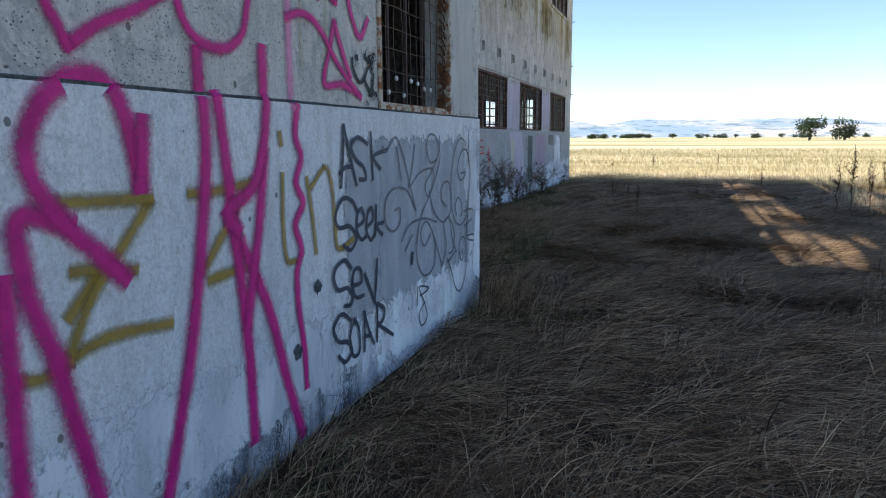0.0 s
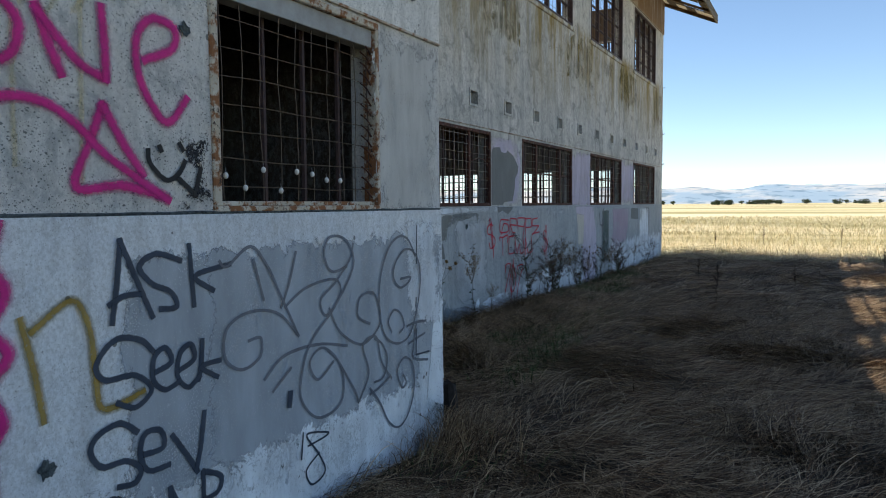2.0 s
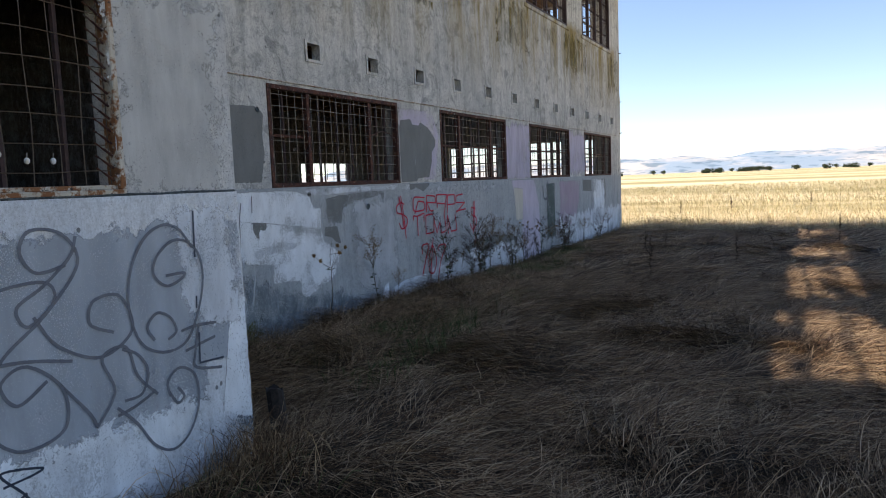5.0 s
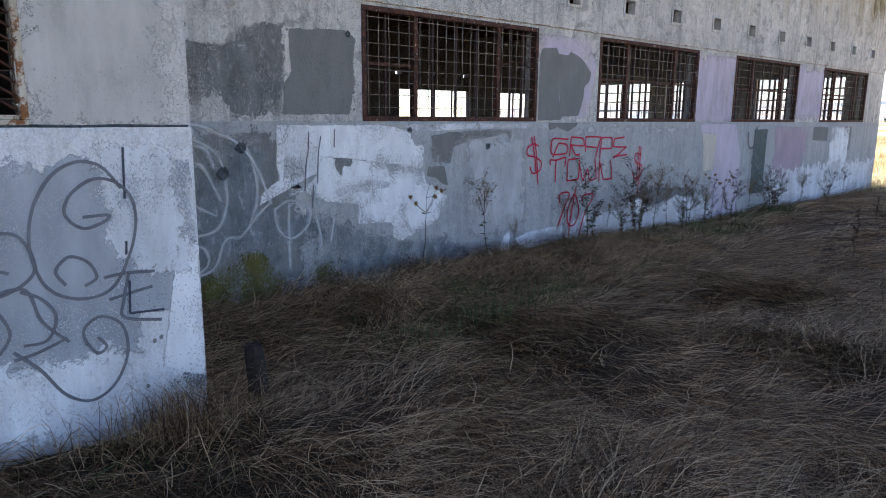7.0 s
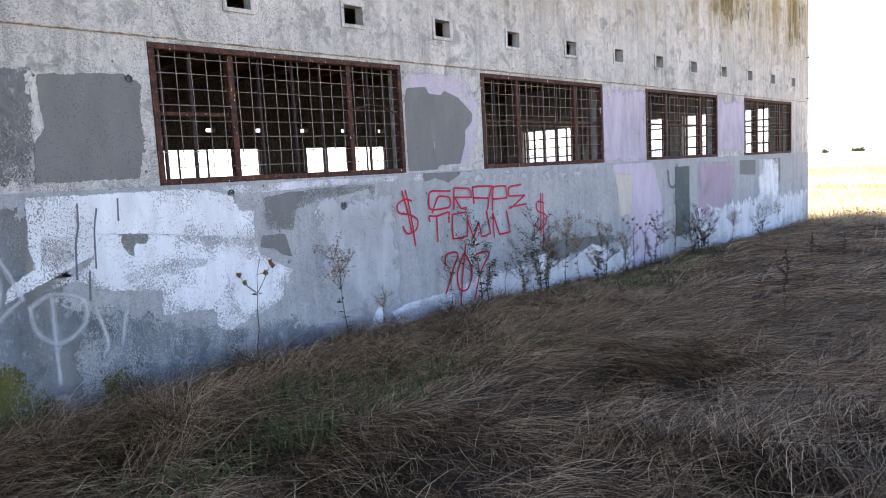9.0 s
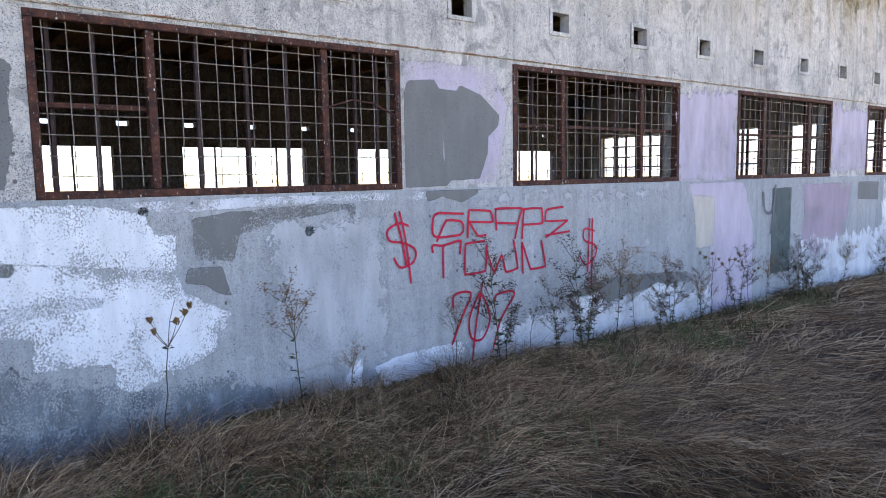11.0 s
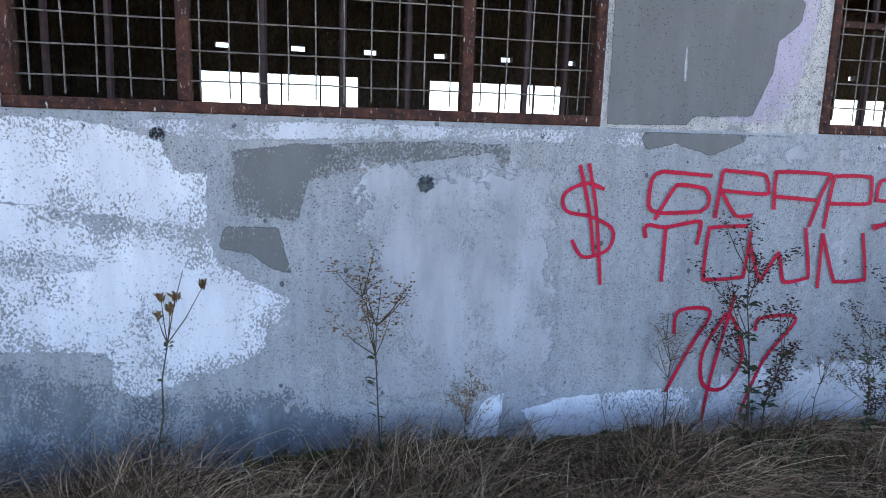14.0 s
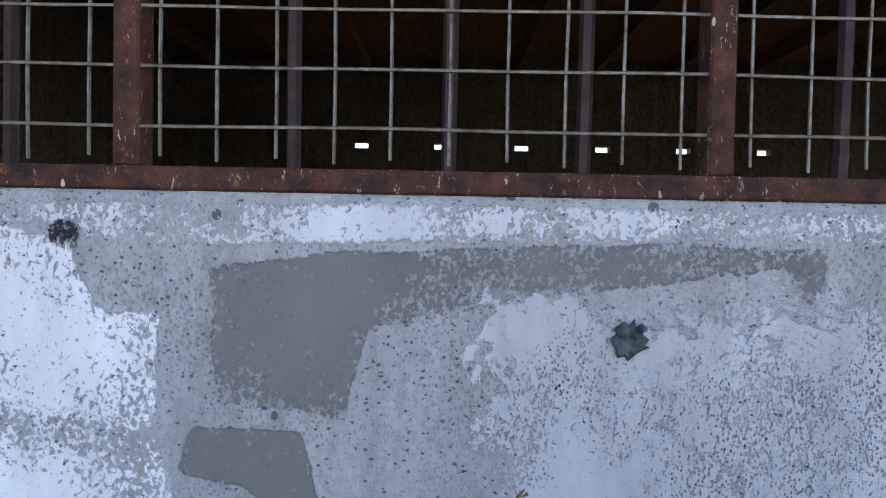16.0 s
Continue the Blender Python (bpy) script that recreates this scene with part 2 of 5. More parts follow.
def tube(bm, pts, r, sides=4):
    """A thin rod along the points."""
    rings = []
    for i, p in enumerate(pts):
        p = Vector(p)
        d = (Vector(pts[min(i + 1, len(pts) - 1)]) - Vector(pts[max(i - 1, 0)])).normalized()
        a = d.orthogonal().normalized() if abs(d.z) < 0.9 else Vector((1, 0, 0))
        b = d.cross(a).normalized()
        a = b.cross(d)
        rr = r[i] if isinstance(r, (list, tuple)) else r
        rings.append([bm.verts.new(p + rr * (math.cos(math.tau * k / sides + 0.4) * a + math.sin(math.tau * k / sides + 0.4) * b)) for k in range(sides)])
    for s, t in zip(rings, rings[1:]):
        for k in range(sides):
            bm.faces.new([s[k], s[(k + 1) % sides], t[(k + 1) % sides], t[k]])
    bm.faces.new(rings[0][::-1])
    bm.faces.new(rings[-1])


# ---- plan ----
FAR_X, FAR_END, BACK_X, THICK = -2.15, 19.35, -11.9, 0.22
SILL, HEAD, USILL, UHEAD, TOP = 1.708, 2.92, 5.53, 7.33, 8.45
STARTS = [2.725 + 4.19 * i for i in range(4)]
WIDE = 2.84
VENTS = [3.60 + 1.328 * i for i in range(12)]

# ---- ground ----
def ground_z(x, y):
    near = math.exp(-((x - 2) ** 2 + (y - 6) ** 2) / 900)
    dip = 0.11 * math.exp(-((x + 0.35) ** 2 + (y - 0.6) ** 2) / 0.7)
    return -0.10 - dip + near * (0.05 * noise.noise(Vector((x * 0.5, y * 0.5, 0))) + 0.03 * noise.noise(Vector((x * 1.7, y * 1.7, 3)))) + (0.25 * noise.noise(Vector((x * 0.02, y * 0.02, 7))) if near < 0.2 else 0)


def spread(near, lo, hi, fine, grow):
    out = list(np.arange(near[0], near[1], fine))
    s, v = fine, near[1]
    while v < hi:
        out.append(v)
        s *= grow
        v += s
    out.append(hi)
    s, v = fine, near[0]
    while v > lo:
        s *= grow
        v -= s
        out.insert(0, max(v, lo))
    return out


xs = spread((-3, 9), -4500, 4500, 0.25, 1.25)
ys = spread((-8, 22), -4500, 4500, 0.25, 1.25)
gv = [(x, y, ground_z(x, y)) for y in ys for x in xs]
w = len(xs)
gf = [(j * w + i, j * w + i + 1, (j + 1) * w + i + 1, (j + 1) * w + i) for j in range(len(ys) - 1) for i in range(w - 1)]
k = Kit("meadow_soil_with_shade", 0.95)
p = k.pos()
# Near soil is darkened to stand for the shade between the blades.
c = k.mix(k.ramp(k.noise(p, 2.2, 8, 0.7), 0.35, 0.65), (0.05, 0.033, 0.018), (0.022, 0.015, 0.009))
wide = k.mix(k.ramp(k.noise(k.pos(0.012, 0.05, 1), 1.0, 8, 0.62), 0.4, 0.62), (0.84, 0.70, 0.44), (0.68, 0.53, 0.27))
wide = k.mix(k.ramp(k.noise(k.pos(0.003, 0.016, 1), 1.7, 6, 0.6), 0.47, 0.55, 0, 0.7), wide, (0.30, 0.26, 0.09))
wide = k.mix(k.ramp(k.noise(p, 3.0, 6, 0.7), 0.4, 0.7, 0, 0.35), wide, (0.20, 0.14, 0.06))
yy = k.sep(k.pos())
# Mask follows the building's shadow: dark soil inside it, sun-bright field outside.
sunlit_area = k.math("MAXIMUM", k.ramp(yy[1], 18.5, 22), k.math("MAXIMUM", k.ramp(yy[0], 6.0, 9.0), k.ramp(yy[1], -9, -13)))
k.color(k.mix(sunlit_area, c, wide))
k.bump(k.noise(p, 9, 8, 0.7), 0.8, 0.05)
SOIL = k.mat
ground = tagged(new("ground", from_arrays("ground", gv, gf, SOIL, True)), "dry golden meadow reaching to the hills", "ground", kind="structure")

# ---- near block of the building ----
near_win = (-2.28, -0.835, 1.70, 2.93)
wall_near = tagged(new("wall_near"), "weathered white concrete wall covered in sprayed lettering", "wall", kind="structure")
bm = bmesh.new()
pierced(bm, "x", -THICK, 0.018, -14.0, 0.0, -0.7, 1.695, [])
part("lower_wall", worn(bm, 0.006), CONCRETE_NEAR_LOW, wall_near)
bm = bmesh.new()
pierced(bm, "x", -THICK, 0.0, -14.0, 0.0, 1.695, 2.945, [near_win])
part("middle_wall", bm, CONCRETE_NEAR_UP, wall_near)
bm = bmesh.new()
pierced(bm, "x", -THICK, 0.012, -14.0, 0.0, 2.945, 4.215, [])
part("upper_wall", worn(bm, 0.006), CONCRETE_NEAR_TOP, wall_near)
bm = bmesh.new()
pierced(bm, "x", -THICK, 0.0, -14.0, 0.0, 4.215, 9.2, [])
part("top_wall", worn(bm, 0.006), CONCRETE_NEAR_TOP, wall_near)
tagged(block("wall_near_side", FAR_X - THICK, -THICK, -0.5, -0.002, -0.7, 9.2, CONCRETE_NEAR_UP), "weathered concrete return wall", "wall", kind="structure")
# Added panel: covers the bright return wall so the room looks unlit.
tagged(block("wall_near_dark_panel", FAR_X - THICK, -THICK - 0.001, -0.53, -0.502, -0.02, 3.39, CONCRETE_IN), "thin dark panel added to keep the side wall dim", "wall", kind="structure")
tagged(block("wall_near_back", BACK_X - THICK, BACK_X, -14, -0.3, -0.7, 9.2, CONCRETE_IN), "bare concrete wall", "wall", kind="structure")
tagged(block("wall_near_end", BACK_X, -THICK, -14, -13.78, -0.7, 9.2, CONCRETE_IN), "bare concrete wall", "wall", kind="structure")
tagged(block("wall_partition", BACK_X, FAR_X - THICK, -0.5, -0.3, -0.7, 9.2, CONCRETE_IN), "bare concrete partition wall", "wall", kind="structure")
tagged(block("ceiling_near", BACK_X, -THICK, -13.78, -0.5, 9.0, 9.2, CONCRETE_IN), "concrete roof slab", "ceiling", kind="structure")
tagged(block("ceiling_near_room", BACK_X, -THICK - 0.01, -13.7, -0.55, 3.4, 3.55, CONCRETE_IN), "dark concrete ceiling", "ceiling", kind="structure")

# ---- far block of the building ----
low = [(s, s + WIDE, SILL, HEAD) for s in STARTS]
up = [(s, s + WIDE, USILL, UHEAD) for s in STARTS]
vents = [(y - 0.125, y + 0.125, 3.29, 3.49) for y in VENTS]
wall_far = tagged(new("wall_far"), "weathered concrete wall with barred windows and peeling paint", "wall", kind="structure")
bm = bmesh.new()
pierced(bm, "x", FAR_X - THICK, FAR_X + 0.014, -0.25, FAR_END, -0.7, 1.705, [])
part("lower_wall", worn(bm, 0.006), CONCRETE_FAR_LOW, wall_far)
bm = bmesh.new()
pierced(bm, "x", FAR_X - THICK, FAR_X, -0.25, FAR_END, 1.705, 2.955, low)
part("pier_wall", bm, CONCRETE_FAR_UP, wall_far)
bm = bmesh.new()
pierced(bm, "x", FAR_X - 0.10, FAR_X + 0.012, -0.25, FAR_END, 2.955, 4.22, vents)
part("vent_wall", bm, CONCRETE_FAR_UP, wall_far)
bm = bmesh.new()
pierced(bm, "x", FAR_X - THICK, FAR_X, -0.25, FAR_END, 4.22, TOP - 1.08, [(a, b, c0, d - 0.0) for a, b, c0, d in up])
part("upper_wall", bm, CONCRETE_FAR_UP, wall_far)
bm = bmesh.new()
pierced(bm, "x", FAR_X - THICK, FAR_X + 0.03, -0.25, FAR_END, TOP - 1.08, TOP, [])
part("head_beam", worn(bm, 0.006), CONCRETE_FAR_UP, wall_far, "rust-stained concrete beam")

back_open = [(s - 0.35, s - 0.35 + WIDE, 1.52, 2.54) for s in STARTS]
back_open += [(a, b, USILL, UHEAD) for a, b, _, _ in back_open]
back_open += [(y - 0.95, y - 0.71, 2.95, 3.05) for y in VENTS]
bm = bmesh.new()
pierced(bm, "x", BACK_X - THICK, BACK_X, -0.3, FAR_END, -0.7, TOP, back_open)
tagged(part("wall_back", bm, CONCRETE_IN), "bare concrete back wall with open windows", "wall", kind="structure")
end_open = [(-5.4, -3.0, SILL, HEAD), (-8.4, -6.0, SILL, HEAD), (-11.2, -9.0, SILL, HEAD), (-5.4, -3.0, USILL, UHEAD), (-8.4, -6.0, USILL, UHEAD), (-11.2, -9.0, USILL, UHEAD)]
bm = bmesh.new()
pierced(bm, "y", FAR_END - THICK, FAR_END - 0.002, BACK_X, FAR_X - THICK, -0.7, TOP, end_open)
tagged(part("wall_end", bm, CONCRETE_FAR_UP), "concrete end wall with barred windows", "wall", kind="structure")
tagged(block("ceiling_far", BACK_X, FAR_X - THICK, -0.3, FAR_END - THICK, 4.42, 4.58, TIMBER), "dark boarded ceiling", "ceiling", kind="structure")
tagged(block("floor_far", BACK_X, FAR_X - THICK, -0.3, FAR_END - THICK, -0.2, -0.02, CONCRETE_IN), "dimmed concrete floor", "floor", kind="structure")
tagged(block("floor_near", BACK_X, -THICK, -13.78, -0.5, -0.2, -0.02, CONCRETE_IN), "dimmed concrete floor", "floor", kind="structure")

for i in range(16):
    y = 0.4 + i * 1.22
    tagged(block("ceiling_joist", BACK_X, FAR_X - THICK, y, y + 0.09, 4.17, 4.42, TIMBER), "dark brown timber ceiling joist", "joist", "ceiling joists")

# ---- windows ----
def wires(bm, x, y0, y1, z0, z1, pitch, r, wob, shift=0.0):
    n = int((y1 - y0) / pitch)
    for i in range(n + 1):
        y = y0 + shift + (i + 0.4) * pitch
        if y < y1:
            tube(bm, [(x + wob * noise.noise(Vector((y * 7, z * 3, 1))), y + wob * noise.noise(Vector((y * 5, z * 2.3, 5))), z) for z in np.linspace(z0, z1, 7)], r)
    m = int((z1 - z0) / pitch)
    for j in range(m + 1):
        z = z0 + (j + 0.5) * pitch
        if z < z1:
            tube(bm, [(x + r * 1.6 + wob * noise.noise(Vector((y * 2.1, z * 7, 9))), y, z + wob * noise.noise(Vector((y * 2.0, z * 5, 2)))) for y in np.linspace(y0, y1, 13)], r)


def panel(bm, x, y0, y1, z0, z1, pitch, r, wob):
    """A welded grid whose uprights run free below the lowest cross wire."""
    n = max(2, round((y1 - y0) / pitch))
    for i in range(n):
        y = y0 + (i + 0.45) * (y1 - y0) / n
        tube(bm, [(x + wob * noise.noise(Vector((y * 7, z * 3, 1))), y + wob * noise.noise(Vector((y * 5, z * 2.3, 5))), z) for z in np.linspace(z0 - 0.07 - 0.01 * (i % 2), z1, 7)], r, 5)
    for j in range(int((z1 - z0) / pitch) + 1):
        z = z0 + j * pitch
        tube(bm, [(x + r * 1.6 + wob * noise.noise(Vector((y * 2.1, z * 7, 9))), y, z + wob * noise.noise(Vector((y * 2.0, z * 5, 2)))) for y in np.linspace(y0, y1, 9)], r, 5)


def sash(name, label, y0, y1, z0, z1, frame_mat, mullions, bars, transoms, wire=0.136, wire_mat=None, x=FAR_X, fw=0.055):
    """A steel window in a wall facing +x: frame, mullions, glazing bars and welded wire in front."""
    win = tagged(new(name), label, "window", kind="structure")
    xf = x - 0.09
    for a, b, c0, d in ((y0, y1, z0, z0 + fw), (y0, y1, z1 - fw, z1), (y0, y0 + fw, z0 + fw, z1 - fw), (y1 - fw, y1, z0 + fw, z1 - fw)):
        block("frame_bar", xf, x + 0.012, a, b, c0, d, frame_mat, win, bevel=0.006)
    for y in mullions:
        block("mullion", xf - 0.01, x - 0.015, y - 0.03, y + 0.03, z0 + fw, z1 - fw, frame_mat, win, bevel=0.006)
    for y in bars:
        bm = bmesh.new()
        tube(bm, [(xf - 0.06, y + 0.012 * noise.noise(Vector((y, z, 0))), z) for z in np.linspace(z0 + 0.02, z1 - 0.02, 4)], 0.019, 6)
        part("glazing_bar", bm, BAR, win)
    for z, a, b in transoms:
        block("transom", xf - 0.03, xf + 0.012, a, b, z - 0.018, z + 0.018, frame_mat, win, bevel=0.004)
    edges = [y0 + fw * 0.6, *(mullions if wire < 0.15 else ()), y1 - fw * 0.6]
    for a, b in zip(edges, edges[1:]):
        bm = bmesh.new()
        panel(bm, x - 0.035, a + 0.012, b - 0.012, z0 + 0.15, z1 - fw * 0.5, wire, 0.0045, 0.006)
        part("wire_mesh", bm, wire_mat or WIRE, win, "welded wire grid")
    return win


for i, s in enumerate(STARTS):
    m1, m2 = s + 0.76, s + 2.115
    bars = [s + d for d in (0.145, 0.415, 1.115, 1.495, 1.825, 2.465, 2.69)]
    cross = [(2.33, s + 0.05, m1)] if i == 0 else [(2.33, s + 0.05, s + WIDE - 0.05)]
    sash(f"window_{i + 1}", "rusty steel window without glass, with a welded wire grid", s, s + WIDE, SILL, HEAD, RUST, (m1, m2), bars, cross)
    ub = [s + WIDE * j / 4 for j in (1, 2, 3)]
    cross = [(USILL + 1.8 * j / 4, s + 0.04, s + WIDE - 0.04) for j in (1, 2, 3)]
    sash(f"window_{i + 5}", "tall rusty steel window without glass below the eave", s, s + WIDE, USILL, UHEAD, BAR, ub, [], cross, 0.2, WIRE_DARK)

for s in STARTS:
    block("window_sill", FAR_X - 0.02, FAR_X + 0.035, s - 0.12, s + WIDE + 0.12, USILL - 0.09, USILL - 0.004, CONCRETE_FAR_UP, wall_far, bevel=0.012)

# a bent rod caught in the first window, and the iron bits on the walls
s0 = STARTS[0]
bm = bmesh.new()
tube(bm, [(FAR_X - 0.02, s0 + 2.13, 2.40), (FAR_X + 0.01, s0 + 2.35, 2.47), (FAR_X + 0.015, s0 + 2.55, 2.45), (FAR_X - 0.02, s0 + 2.79, 2.36)], 0.008, 6)
tagged(part("bent_rod", bm, RUST), "thin bent rusty rod caught in the window grid", "rod")
for y, z in ((19.2, 3.05), (19.2, 4.05), (19.25, 5.6)):
    bm = bmesh.new()
    tube(bm, [(FAR_X - 0.02, y, z), (FAR_X + 0.08, y, z), (FAR_X + 0.08, y + 0.05, z + 0.03)], 0.012, 6)
    tagged(part("wall_hook", bm, RUST), "small rusty iron hook at the wall corner", "hook", "iron hooks")
bm = bmesh.new()
tube(bm, [(0.015, -2.50, 3.62), (0.03, -2.46, 3.52), (0.03, -2.50, 3.44), (0.015, -2.44, 3.40), (0.01, -2.38, 3.36)], 0.010, 6)
tagged(part("wall_hook", bm, RUST), "bent rusty iron rod standing out of the near wall", "hook", "iron hooks")

# end wall window grids
for n, (a, b, c0, d) in enumerate(end_open):
    win = tagged(new(f"window_{n + 9}"), "dark steel window grid in the end wall", "window", kind="structure")
    for j in range(6):
        u = a + (b - a) * j / 5
        block("glazing_bar", u - 0.03, u + 0.03, FAR_END - 0.14, FAR_END - 0.10, c0, d, BAR, win)
    for j in range(5):
        z = c0 + (d - c0) * j / 4
        block("transom", a, b, FAR_END - 0.10, FAR_END - 0.07, z - 0.02, z + 0.02, BAR, win)
for n, (a, b, c0, d) in enumerate(back_open[:8]):
    win = tagged(new(f"window_{n + 15}"), "dark steel window bars in the back wall", "window", kind="structure")
    for j in range(5):
        u = a + (b - a) * j / 4
        block("mullion", BACK_X - 0.12, BACK_X - 0.07, u - 0.018, u + 0.018, c0, d, BAR, win)

# vent surrounds
for y in VENTS:
    bm = bmesh.new()
    pierced(bm, "x", FAR_X + 0.013, FAR_X + 0.03, y - 0.16, y + 0.16, 3.255, 3.525, [(y - 0.122, y + 0.122, 3.293, 3.487)])
    part("vent_surround", bm, CONCRETE_FAR_UP, wall_far)

# window of the near block
y0, y1, z0, z1 = near_win
win = tagged(new("window_near"), "window with flaking cream frame and sagging wire netting", "window", kind="structure")
for a, b, c0, d in ((y0, y1, z0, z0 + 0.03), (y0, y1, z1 - 0.045, z1), (y0, y0 + 0.05, z0 + 0.03, z1 - 0.045), (y1 - 0.035, y1, z0 + 0.03, z1 - 0.045)):
    block("frame_bar", -0.10, 0.016, a, b, c0, d, RUST_PALE, win, bevel=0.006)
block("header_board", -0.12, -0.02, y0 + 0.05, y1 - 0.035, z1 - 0.16, z1 - 0.045, WIN_BAND, win, "grey painted header board", 0.004)
block("sill_board", -0.16, -0.03, y0 + 0.05, y1 - 0.035, z0 + 0.03, z0 + 0.055, RUST_PALE, win, bevel=0.004)
bm = bmesh.new()
wires(bm, -0.05, y0 + 0.06, y1 - 0.05, z0 + 0.06, z1 - 0.16, 0.142, 0.0034, 0.018)
part("wire_mesh", bm, WIRE_DARK, win, "sagging wire netting")
for j in range(4):
    bm = bmesh.new()
    u = y0 + 0.2 + 0.34 * j
    tube(bm, [(-0.17, u, z0 + 0.03), (-0.17, u, z1 - 0.1)], 0.018, 6)
    part("glazing_bar", bm, BAR, win)
bm = bmesh.new()
for j in range(15):
    z = z0 + 0.08 + 0.068 * j
    tube(bm, [(-0.03, y1 - 0.04, z), (-0.02, y1 - 0.10, z + 0.035), (-0.05, y1 - 0.13, z + 0.07)], 0.007)
part("cut_wire_ends", bm, RUST, win, "row of bent rusty wire ends")

# ---- roof over the far block ----
roof = tagged(new("roof_far"), "old gable roof with bare rafters and missing boards", "roof", kind="structure")
EAVE_X, SLOPE = -0.55, 0.47
RIDGE_X = (FAR_X - THICK + BACK_X) / 2
def roof_z(x):
    return TOP + 0.0 - SLOPE * (RIDGE_X + abs(x - RIDGE_X) - FAR_X)


bm = bmesh.new()
h = 0.075
for sgn, edge in ((1, EAVE_X), (-1, 2 * RIDGE_X - EAVE_X)):
    v = []
    for y in (-0.03, 0.03):
        for x, dz in ((RIDGE_X, 0), (edge, 0), (edge, h), (RIDGE_X, h)):
            v.append(bm.verts.new((x, y, roof_z(x) + dz)))
    for f in ((0, 1, 2, 3), (7, 6, 5, 4), (0, 4, 5, 1), (1, 5, 6, 2), (2, 6, 7, 3), (3, 7, 4, 0)):
        bm.faces.new([v[i] for i in f])
bmesh.ops.recalc_face_normals(bm, faces=bm.faces)
rafter_mesh = mesh_of("rafter", bm, TIMBER)
for i in range(17):
    ob = new("rafter", rafter_mesh)
    ob.parent = roof
    ob.location = (0, 0.3 + i * 1.22, 0)
rnd = random.Random(4)
rows = [EAVE_X - 0.02 - 0.3 * j for j in range(44)]
bm = bmesh.new()
for j, x in enumerate(rows):
    y = -0.2
    while y < 19.8:
        ln = 0.61 * rnd.choice((1, 1, 1, 2, 2))
        over = x > FAR_X
        gap = 0.30 if over else (0.74 if -7.3 < x < -5.2 else 0.08)
        if rnd.random() > gap or j == 0:
            xa, xb = x, x - 0.28
            e = min(y + ln - 0.01, 19.8)
            lift = h + 0.003 * rnd.random()
            v = [bm.verts.new((px, py, roof_z(px) + lift + dz)) for dz in (0, 0.022) for px, py in ((xa, y), (xa, e), (xb, e), (xb, y))]
            for f in ((0, 1, 2, 3), (7, 6, 5, 4), (0, 4, 5, 1), (1, 5, 6, 2), (2, 6, 7, 3), (3, 7, 4, 0)):
                bm.faces.new([v[i] for i in f])
        y += ln
bmesh.ops.recalc_face_normals(bm, faces=bm.faces)
k = Kit("mixed_roof_boards", 0.85)
g = k.n("ShaderNodeNewGeometry")
old = k.mix(k.ramp(k.noise(k.pos(5, 1, 5), 3, 6, 0.65), 0.35, 0.65), (0.11, 0.08, 0.05), (0.055, 0.04, 0.028))
pale = k.mix(k.ramp(k.noise(k.pos(), 4, 6, 0.65), 0.35, 0.65), (0.80, 0.74, 0.62), (0.66, 0.58, 0.45))
is_pale = k.math("GREATER_THAN", g.outputs["Random Per Island"], 0.42)
k.color(k.mix(is_pale, old, pale))
thin = k.n("ShaderNodeBsdfTranslucent")
k.put(thin.inputs["Color"], pale)
both = k.n("ShaderNodeMixShader")
k.link(k.math("MULTIPLY", is_pale, 0.45), both.inputs[0])
k.link(k.b.outputs[0], both.inputs[1])
k.link(thin.outputs[0], both.inputs[2])
k.link(both.outputs[0], k.t.nodes["Material Output"].inputs["Surface"])
tagged(part("roof_boards", bm, k.mat, roof, "pale thin roof sheets and dark boards with gaps"), kind="stuff")
block("fascia", EAVE_X, EAVE_X + 0.04, -0.2, 19.85, roof_z(EAVE_X) - 0.05, roof_z(EAVE_X) + 0.23, TIMBER_GREY, roof, "grey weathered fascia board", 0.006)
bm = bmesh.new()
v = []
for y in (19.80, 19.85):
    for x, dz in ((RIDGE_X, -0.04), (EAVE_X, -0.04), (EAVE_X, 0.22), (RIDGE_X, 0.22)):
        v.append(bm.verts.new((x, y, roof_z(x) + dz)))
for f in ((0, 1, 2, 3), (7, 6, 5, 4), (0, 4, 5, 1), (1, 5, 6, 2), (2, 6, 7, 3), (3, 7, 4, 0)):
    bm.faces.new([v[i] for i in f])
bmesh.ops.recalc_face_normals(bm, faces=bm.faces)
part("barge_board", bm, TIMBER_GREY, roof)

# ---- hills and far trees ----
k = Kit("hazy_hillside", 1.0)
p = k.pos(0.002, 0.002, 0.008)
# Distance haze is mixed into the hill colours as pale tan and blue.
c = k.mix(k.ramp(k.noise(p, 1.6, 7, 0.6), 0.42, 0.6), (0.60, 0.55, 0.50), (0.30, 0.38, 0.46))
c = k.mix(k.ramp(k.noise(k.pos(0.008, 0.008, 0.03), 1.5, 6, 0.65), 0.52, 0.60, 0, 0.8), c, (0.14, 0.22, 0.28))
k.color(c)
HILL = k.mat
